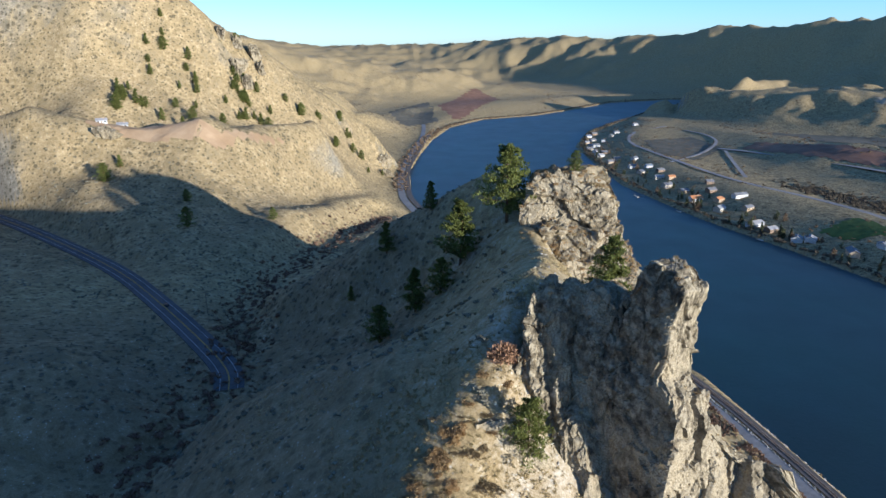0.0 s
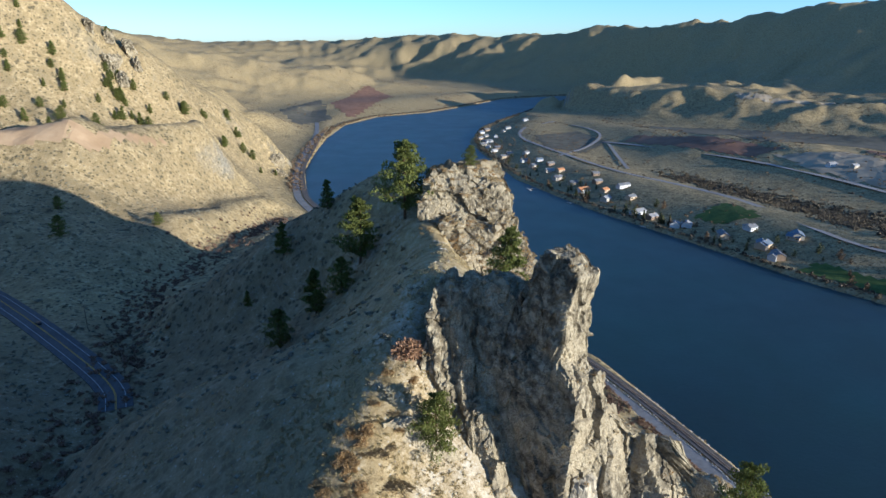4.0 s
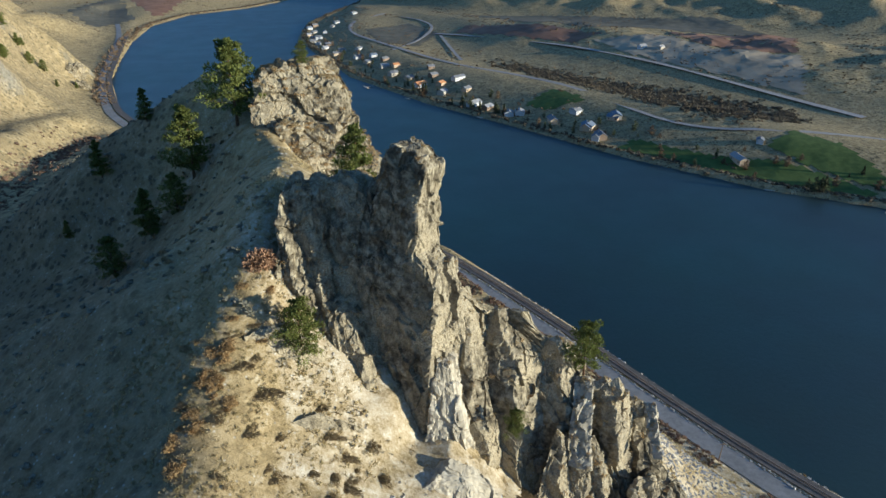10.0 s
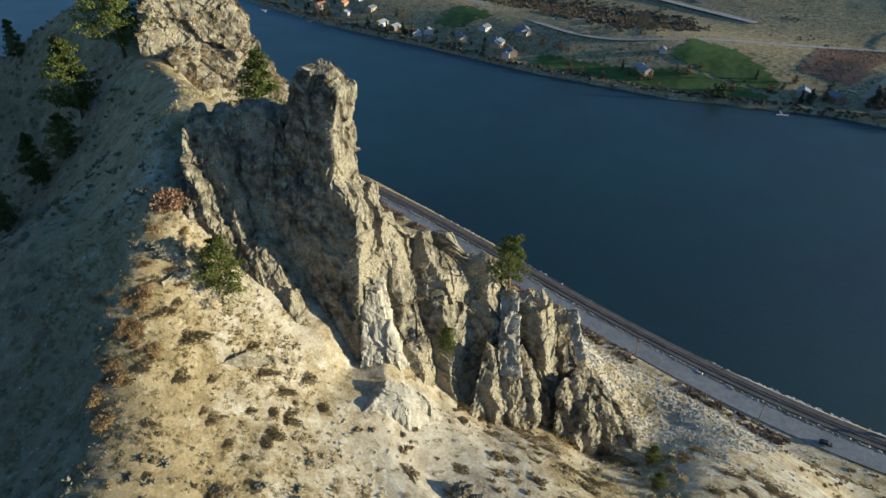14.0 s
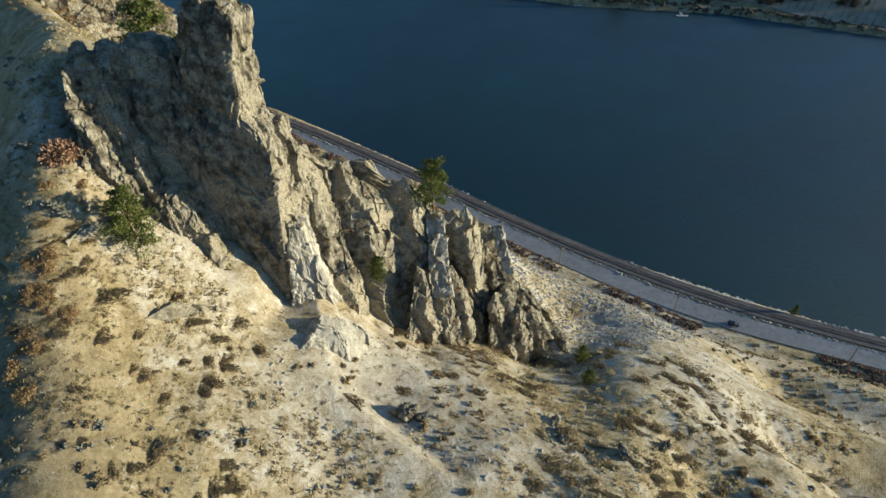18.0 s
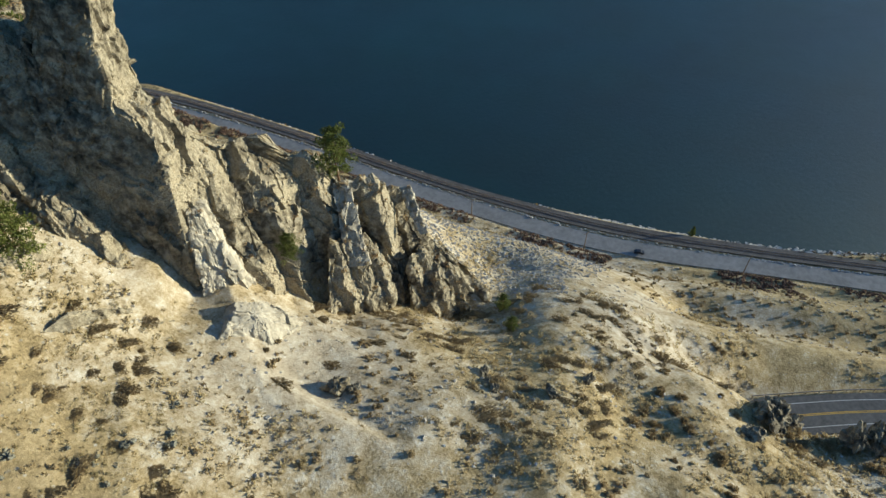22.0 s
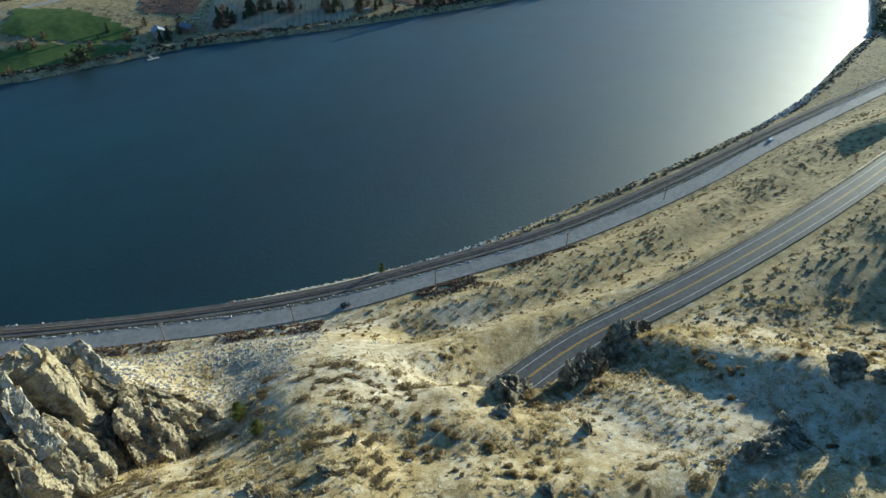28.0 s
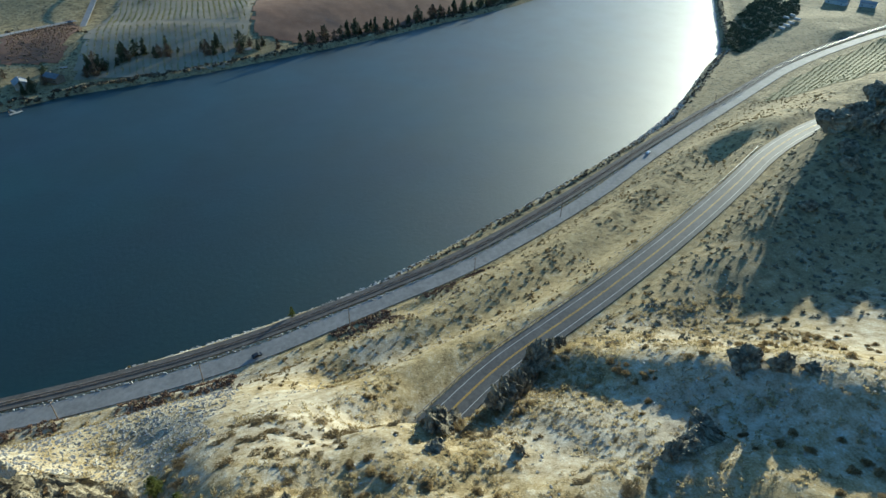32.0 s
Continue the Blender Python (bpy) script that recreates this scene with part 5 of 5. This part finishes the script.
def house(x, y, w, d, h, yaw, wall, roof, label):
    root = tagged(new("house"), label, "house", "riverside houses")
    rise = d * 0.26
    V = [(-w / 2, -d / 2, -1), (w / 2, -d / 2, -1), (w / 2, d / 2, -1), (-w / 2, d / 2, -1), (-w / 2, -d / 2, h), (w / 2, -d / 2, h), (w / 2, d / 2, h), (-w / 2, d / 2, h), (-w / 2, 0, h + rise), (w / 2, 0, h + rise)]
    link_mesh("wall", V, [(0, 1, 5, 4), (2, 3, 7, 6), (1, 2, 6, 9, 5), (3, 0, 4, 8, 7), (3, 2, 1, 0)], WALLS[wall], root)
    a, o, t = w / 2 + 0.6, d / 2 + 0.7, 0.25
    drop = rise * 0.7 / (d / 2)
    V = [(-a, -o, h - drop + 0.05), (a, -o, h - drop + 0.05), (a, 0, h + rise + 0.05), (-a, 0, h + rise + 0.05), (a, o, h - drop + 0.05), (-a, o, h - drop + 0.05)]
    V += [(p, q, r + t) for p, q, r in V]
    link_mesh("roof", V, [(6, 7, 8, 9), (9, 8, 10, 11), (0, 3, 2, 1), (3, 5, 4, 2), (0, 1, 7, 6), (4, 5, 11, 10), (1, 2, 8, 7), (2, 4, 10, 8), (3, 0, 6, 9), (5, 3, 9, 11)], ROOFS[roof], root)
    cuboid("door", (-0.5, -d / 2 - 0.06, -0.2), (0.5, -d / 2, 2.0), WALLS[2], root)
    for q in (-0.32, 0.30):
        for sgn in (-1, 1):
            y0 = sgn * d / 2
            win = cuboid("window", (q * w - 0.8, min(y0, y0 + sgn * 0.08), 0.9), (q * w + 0.8, max(y0, y0 + sgn * 0.08), 2.1), M_GLASS, root)
    cuboid("chimney", (w * 0.2 - 0.4, -0.9, h), (w * 0.2 + 0.4, -0.1, h + rise + 1.0), WALLS[3], root)
    root.matrix_basis = pose(x, y, height(x, y) + 0.4, 0, 0, yaw)


NAMES = ("cream house with a gabled roof by the river", "white house with a gabled roof by the river", "brown house with a gabled roof by the river", "tan house with a gabled roof by the river")
HOUSES = [(342, 813, 18, 11, 1, 1, 20), (352, 760, 14, 10, 0, 3, 40), (365, 693, 18, 10, 1, 3, 20), (373, 672, 13, 9, 2, 3, 25), (383, 636, 11, 11, 1, 3, 60), (394, 630, 11, 11, 1, 3, 60), (410, 584, 18, 9, 3, 0, 70), (326, 1047, 13, 9, 1, 0, 10), (326, 997, 12, 9, 0, 0, 30), (336, 942, 13, 9, 0, 3, 0), (332, 893, 14, 10, 0, 0, 20), (342, 855, 12, 9, 3, 0, 15), (385, 874, 10, 8, 2, 0, 0), (365, 794, 12, 9, 3, 1, 35), (391, 792, 20, 8, 1, 0, 20), (428, 542, 17, 11, 3, 2, 30), (465, 541, 16, 10, 0, 2, 60), (442, 584, 12, 9, 1, 0, 20), (421, 516, 14, 8, 1, 0, 40), (306, 1110, 13, 9, 3, 0, 10), (322, 1130, 12, 9, 0, 0, 5), (300, 1180, 12, 9, 1, 2, 12), (318, 1205, 13, 9, 2, 0, 0), (302, 1260, 12, 9, 0, 0, 8), (322, 1290, 14, 9, 1, 0, 5), (316, 1345, 12, 9, 3, 3, 20), (336, 1380, 13, 9, 0, 0, 15), (340, 1440, 12, 9, 1, 2, 20), (362, 1480, 14, 9, 2, 0, 25), (350, 930, 11, 8, 3, 1, 15), (352, 985, 12, 8, 2, 0, 20), (348, 1030, 11, 8, 1, 2, 10), (372, 836, 12, 9, 2, 0, 20), (380, 745, 13, 9, 3, 0, 30)]
HOUSES2 = [(313, 1301, 11, 8, 0, 0, 10), (305, 1229, 11, 8, 1, 0, 60), (305, 1179, 12, 8, 1, 3, 30), (411, 1465, 12, 8, 1, 0, 10), (385, 1412, 11, 8, 0, 0, 50), (351, 1348, 12, 8, 1, 3, 80), (491, 1589, 13, 9, 1, 3, 20), (347, 1107, 12, 8, 1, 0, 40), (428, 544, 15, 10, 0, 2, 60), (461, 540, 13, 10, 3, 2, 120), (426, 516, 16, 9, 2, 0, 70), (441, 588, 8, 6, 1, 3, 0), (492, 392, 20, 9, 3, 3, 70), (530, 404, 8, 6, 1, 0, 40), (568, 274, 14, 10, 0, 3, 30), (582, 252, 15, 9, 2, 0, 60), (764, -645, 26, 12, 1, 3, 30), (741, -672, 18, 10, 1, 3, 40), (720, 800, 14, 8, 1, 3, 10), (740, 780, 12, 8, 0, 3, 20)]
for x, y, w, d, wl, rf, yaw in HOUSES + HOUSES2:
    house(x, y, w, d, 3.4 if w < 14 else 4.2, yaw, wl, rf, NAMES[wl])
# farm cabins below the western hillside and trailers on the southern point
for x, y, yaw in ((-318, 590, 30), (-300, 592, 20)):
    house(x, y, 9, 6, 2.8, yaw, 1, 3, "small white farm cabin below the western hillside")


def trailer(x, y, yaw):
    root = tagged(new("trailer"), "white camping trailer parked by the water", "trailer", "trailers on the point")
    cuboid("body", (-3.6, -1.2, 0.7), (3.6, 1.2, 3.0), WALLS[1], root, bevel=0.25)
    for q in (-1.8, 1.2):
        cuboid("window", (q - 0.5, -1.25, 1.7), (q + 0.5, -1.19, 2.4), M_GLASS, root)
    for q in (-0.6, 0.6):
        for sgn in (-1, 1):
            cuboid("wheel", (q - 0.35, sgn * 1.1 - 0.12, 0), (q + 0.35, sgn * 1.1 + 0.12, 0.7), M_ASPHALT, root, bevel=0.18)
    root.matrix_basis = pose(x, y, height(x, y), 0, 0, yaw)


for x, y, yaw in ((692, -524, 20), (680, -530, 25), (668, -514, 20), (660, -503, 30), (700, -538, 10), (652, -492, 25)):
    trailer(x, y, yaw)


# ---- docks ----
def dock(x, y, yaw, long):
    root = tagged(new("dock"), "pale floating dock with a gangway", "dock", "docks on the far bank")
    cuboid("deck", (-long / 2, -1.4, 0.15), (long / 2, 1.4, 0.6), WALLS[0], root)
    cuboid("gangway", (-0.9, 1.4, 0.4), (0.9, 12, 0.7), WALLS[0], root)
    for q in (-0.45, 0.45):
        V, F = tube([(q * long, 1.6, -2), (q * long, 1.6, 2.6)], [0.18, 0.18], 6)
        link_mesh("pile", V, F, M_WOOD, root, True)
    root.matrix_basis = pose(x, y, 0, 0, 0, yaw)


for x, y, yaw, q in ((476, 336, -40, 16), (428, 440, -60, 9), (276, 856, -85, 16), (262, 1038, -90, 18), (388, 552, -65, 9), (305, 770, -70, 9), (520, 262, -45, 10), (350, 648, -70, 8)):
    dock(x, y, yaw, q)


# ---- cars ----
def car(x, y, z, yaw, paint, label):
    root = tagged(new("car"), label, "car")
    prof = [(-2.2, 0.35), (2.2, 0.35), (2.25, 0.75), (1.3, 0.95), (0.6, 1.45), (-1.2, 1.45), (-1.9, 0.95), (-2.25, 0.9)]
    V = [(a, w, b) for w in (-0.88, 0.88) for a, b in prof]
    k = len(prof)
    F = [tuple(range(k - 1, -1, -1)), tuple(range(k, 2 * k))] + [(i, (i + 1) % k, (i + 1) % k + k, i + k) for i in range(k)]
    link_mesh("body", V, [tuple(reversed(f)) for f in F], paint, root)
    cuboid("side_window", (-1.3, -0.9, 0.98), (0.75, 0.9, 1.36), M_GLASS, root)
    for a in (-1.4, 1.4):
        for w in (-0.85, 0.85):
            V, F = tube([(0, 0, -0.12), (0, 0, 0.12)], [0.34, 0.34], 12)
            V = [(a + p, w + r, 0.34 + q) for p, q, r in V]
            link_mesh("wheel", V, F + [tuple(range(11, -1, -1))], M_ASPHALT, root)
    root.matrix_basis = pose(x, y, z, 0, 0, yaw)


M_BLACK, _nt, _b = mat("black_car_paint", 0.3, spec=0.5)
_b.inputs["Base Color"].default_value = (0.015, 0.015, 0.018, 1)
M_WCAR, _nt, _b = mat("white_car_paint", 0.3, spec=0.5)
_b.inputs["Base Color"].default_value = (0.75, 0.75, 0.74, 1)
car(209, 49, 5.12, -62, M_BLACK, "black car on the shore road")
car(-157, 326, 60.12, 130, M_BLACK, "dark car on the highway in the hollow")
car(379, -210, 5.12, -50, M_WCAR, "white car on the shore road")

# ---- trees and brush on the far bank ----
M_BROWN = speckled("bare_brush", (0.09, 0.06, 0.035), (0.21, 0.145, 0.085), 0.3, 0.95, 0.0, 0.3)
M_THICKET_DARK = speckled("dark_brush", (0.045, 0.036, 0.024), (0.14, 0.11, 0.07), 0.2, 0.95, 0.0)
M_FARPINE = speckled("bank_tree_green", (0.045, 0.052, 0.026), (0.125, 0.13, 0.06), 0.4, 0.9, 0.0, 0.5)


def bank_tree(seed, wide, material, label, round_top=False):
    rng = np.random.RandomState(seed)
    root = tagged(new("bank_tree"), label, "tree")
    V, F = tube([(0, 0, -0.5), (0.2, 0, 6), (0, 0.1, 11.3)], [0.25, 0.16, 0.04], 5)
    link_mesh("trunk", V, F, M_BARK, root, True)
    ts = np.concatenate([np.linspace(0, 1, 16), rng.uniform(0, 0.8, 14)])
    span = np.sin(np.pi * (0.15 + 0.85 * ts)) if round_top else (1.06 - ts) ** 0.8
    cs = [(rng.uniform(-1, 1) * wide * 0.6 * q, rng.uniform(-1, 1) * wide * 0.6 * q, 0.9 + 10.4 * t) for t, q in zip(ts, span)]
    rs = [(wide * q * 0.45 + 0.2, wide * q * 0.45 + 0.2, 0.9) for q in span]
    v, f = needle_cloud(rng, cs, rs, 26, 0.75)
    link_mesh("crown", v, f, material, root)
    return root


BANK = [bank_tree(31, 2.6, M_FARPINE, "dark conifer on the far bank"), bank_tree(32, 3.6, M_FARPINE, "dark conifer on the far bank"), bank_tree(33, 5.0, M_BROWN, "bare brown tree on the far bank", True), bank_tree(34, 4.6, M_FARPINE, "dark broad tree on the far bank", True)]
rng = np.random.RandomState(44)
row, nrow = along([(590, 222, 0), (616, 197, 0), (636, 145, 0), (664, 49, 0), (694, -4, 0), (733, -75, 0), (773, -135, 0), (850, -235, 0), (930, -320, 0)], 6.0)
for p in row:
    for _ in range(int(rng.choice([0, 1, 1, 2, 3]))):
        plant(BANK, int(rng.choice([0, 1, 3, 2, 1, 2])), p[0] + rng.uniform(-3, 16), p[1] + rng.uniform(-5, 9), rng.uniform(6, 18), None, "tall tree in the row along the far bank", "bank trees")
for x, y, tall in ((330, 775, 16), (336, 780, 14), (322, 790, 13), (352, 700, 14), (356, 682, 15), (360, 668, 13), (372, 650, 15), (378, 640, 14), (330, 830, 11), (497, 316, 13), (502, 311, 15), (508, 318, 12), (555, 268, 12), (440, 512, 7), (398, 570, 8), (300, 1010, 8), (560, 262, 14), (590, 262, 11), (320, 960, 7), (310, 1085, 8)):
    plant(BANK, (0, 1, 3)[int(x) % 3], x, y, tall, None, "dark tree beside the riverside houses", "bank trees")
c, nn = along([(x, y, 0) for x, y in FAR_SHORE[6:14]], 11.0)
for p, q in zip(c, nn):
    u = rng.uniform(6, 60)
    a = p[:2] + q * u
    a = p[:2] - q * u if in_river(a[:1], a[1:])[0] else a
    plant(BANK, int(rng.choice([0, 1, 2, 3, 2])), a[0], a[1], rng.uniform(4, 11), None, "tree among the riverside houses", "bank trees")
c, nn = along([(x, y, 0) for x, y in FAR_SHORE[2:17]], 2.4)
off = rng.uniform(2, 14, len(c))
bx, by = c[:, 0] + nn[:, 0] * off, c[:, 1] + nn[:, 1] * off
flip = in_river(bx, by)
bx, by = np.where(flip, c[:, 0] - nn[:, 0] * off, bx), np.where(flip, c[:, 1] - nn[:, 1] * off, by)
bzz = ground_z(bx, by)
joined("bank_brush", SMALL, [(a, b, h, rng.uniform(1.6, 4.4), rng.uniform(0, 6)) for a, b, h in zip(bx, by, bzz)], M_THICKET_DARK, "brown leafless brush along the far bank", "brush")
x, y = rng.uniform(BRUSH_BOX[0], BRUSH_BOX[1], 5200), rng.uniform(BRUSH_BOX[2], BRUSH_BOX[3], 5200)
m = inside_ring(x, y, BRUSH)
x, y = x[m] + rng.normal(0, 9, m.sum()), y[m] + rng.normal(0, 9, m.sum())
joined("gully_brush", SMALL, [(a, b, h, rng.uniform(2.4, 5.0), rng.uniform(0, 6)) for a, b, h in zip(x, y, ground_z(x, y))], M_THICKET_DARK, "dark brush filling a gully on the plain", "brush")
c, nn = along([(x, y, 0) for x, y in NEAR_SHORE[1:12]], 2.2)
off = rng.uniform(3, 26, len(c))
bx, by = c[:, 0] + nn[:, 0] * off, c[:, 1] + nn[:, 1] * off
flip = in_river(bx, by)
bx, by = np.where(flip, c[:, 0] - nn[:, 0] * off, bx), np.where(flip, c[:, 1] - nn[:, 1] * off, by)
joined("bank_brush", SMALL, [(a, b, h, rng.uniform(2.0, 5.0), rng.uniform(0, 6)) for a, b, h in zip(bx, by, ground_z(bx, by))], M_BROWN, "brown leafless brush along the upstream bank", "brush")
c, nn = along([(x, y, 0) for x, y in NEAR_SHORE[19:27]], 1.2)
off = rng.uniform(2, 9, len(c))
bx, by = c[:, 0] + nn[:, 0] * off, c[:, 1] + nn[:, 1] * off
flip = in_river(bx, by)
bx, by = np.where(flip, c[:, 0] - nn[:, 0] * off, bx), np.where(flip, c[:, 1] - nn[:, 1] * off, by)
joined("bank_brush", SMALL, [(a, b, h, rng.uniform(0.7, 1.9), rng.uniform(0, 6)) for a, b, h in zip(bx, by, ground_z(bx, by))], M_BROWN, "low brown brush along the near bank below the railway", "brush")
x = np.concatenate([rng.uniform(330, 1300, 8000), rng.uniform(-400, 900, 5000)])
y = np.concatenate([rng.uniform(-100, 1700, 8000), rng.uniform(1500, 2800, 5000)])
m = ~in_river(x, y) & patchy(x, y, 90, 91, 0.1) & (near_line(x, y, SPINES["far_bank"])[0] > 25)
x, y = x[m], y[m]
joined("plain_scrub", SMALL, [(a, b, h, rng.uniform(1.2, 3.4), rng.uniform(0, 6)) for a, b, h in zip(x, y, ground_z(x, y))], M_BROWN, "dry brown scrub over the far plain", "scrub")
# thick brush on the southern point
x, y = rng.uniform(590, 830, 2600), rng.uniform(-620, -385, 2600)
m = inside_ring(x, y, [(618, -404), (715, -468), (797, -552), (792, -610), (720, -560), (640, -470), (600, -412)])
x, y = x[m], y[m]
joined("point_brush", SMALL, [(a, b, h, rng.uniform(2.5, 5.0), rng.uniform(0, 6)) for a, b, h in zip(x, y, ground_z(x, y))], M_FARPINE, "dense dark trees on the southern river point", "trees")


def orchard_rows(ring, heading, gap, size, material, label, name="orchard_rows"):
    p = np.array(ring, float)
    cx, cy = p.mean(0)
    reach = np.hypot(*(p - [cx, cy]).T).max()
    a = radians(heading)
    u, v = np.arange(-reach, reach, 2.6), np.arange(-reach, reach, gap)
    U, W = np.meshgrid(u, v)
    x = (cx + U * math.sin(a) + W * math.cos(a)).ravel() + rng.uniform(-0.5, 0.5, U.size)
    y = (cy + U * math.cos(a) - W * math.sin(a)).ravel() + rng.uniform(-0.5, 0.5, U.size)
    m = inside_ring(x, y, ring)
    x, y = x[m], y[m]
    tiny = [needle_cloud(rng, [(0, 0, 0.5)], [(0.7, 0.7, 0.6)], 9, 0.6) for _ in range(5)]
    joined(name, tiny, [(q, w, h + 0.4, size * rng.uniform(0.7, 1.3), rng.uniform(0, 6)) for q, w, h in zip(x, y, ground_z(x, y))], material, label, "orchard")


M_FRUIT = speckled("orchard_leaf", (0.17, 0.16, 0.06), (0.31, 0.28, 0.12), 0.2, 0.95, 0.0, 0.2)
orchard_rows([(590, 232), (699, 246), (706, 100), (612, 112)], 80, 6.0, 1.25, M_FRUIT, "rows of orchard trees with thin yellowing leaves")
orchard_rows([(712, 246), (840, 254), (824, 104), (716, 100)], 80, 6.0, 1.25, M_FRUIT, "rows of orchard trees with thin yellowing leaves")
orchard_rows([(604, 296), (690, 326), (756, 288), (701, 264), (614, 258)], 20, 6.0, 1.5, M_BROWN, "rows of leafless orchard trees on russet ground")
orchard_rows(ORCHARD_SOUTH, 140, 4.6, 0.95, M_FRUIT, "rows of olive-green orchard trees beside the shore road")

# dark red-brown thicket in the ditch between slope and shore road
c, nn = along(SHORE_ROAD[8:14], 0.14)
off = 7.5 + np.abs(rng.normal(0, 9, len(c))) * (1 + 0.8 * fbm(c[:, 0] / 14, c[:, 1] / 14, 2, 12))
keep = fbm(c[:, 0] / 16, c[:, 1] / 16, 2, 19) > np.where(c[:, 1] < 60, 0.12, -0.2)
c, nn, off = c[keep], nn[keep], np.maximum(off[keep], 7.5)
side = np.where(in_river(c[:, 0] + nn[:, 0] * 60, c[:, 1] + nn[:, 1] * 60), -1, 1)
tx, ty = c[:, 0] + nn[:, 0] * off * side, c[:, 1] + nn[:, 1] * off * side
M_THICKET = speckled("red_thicket", (0.08, 0.05, 0.034), (0.22, 0.14, 0.09), 0.4, 0.95, 0.0)
joined("ditch_thicket", SMALL, [(a, b, h, rng.uniform(0.7, 1.9), rng.uniform(0, 6)) for a, b, h in zip(tx, ty, ground_z(tx, ty))], M_THICKET, "dark red-brown thicket in the roadside ditch", "brush")
# dark thicket along the bottom of the western hollow
c, nn = along(SPINES["hollow"], 0.7)
off = rng.normal(0, 9, len(c))
tx, ty = c[:, 0] + nn[:, 0] * off, c[:, 1] + nn[:, 1] * off
joined("hollow_thicket", SMALL, [(a, b, h, rng.uniform(1.0, 3.0), rng.uniform(0, 6)) for a, b, h in zip(tx, ty, ground_z(tx, ty))], M_THICKET, "dark leafless thicket along the hollow", "brush")
# twiggy red bush beside the rock wall
v, f = needle_cloud(np.random.RandomState(5), [(0, 0, 2.2), (1.2, 0.4, 1.8), (-1, 0.6, 1.6)], [(1.8, 1.8, 2.0)] * 3, 420, 0.5)
ob = link_mesh("red_bush", v, f, speckled("red_twigs", (0.17, 0.10, 0.055), (0.34, 0.20, 0.115), 1.0, 0.95, 0.0))
ob.location = (13.5, 121, height(13.5, 121) - 0.3)
ob.scale = (1.2, 1.0, 1.2)
tagged(ob, "leafless red-brown twiggy bush beside the rock wall", "bush")
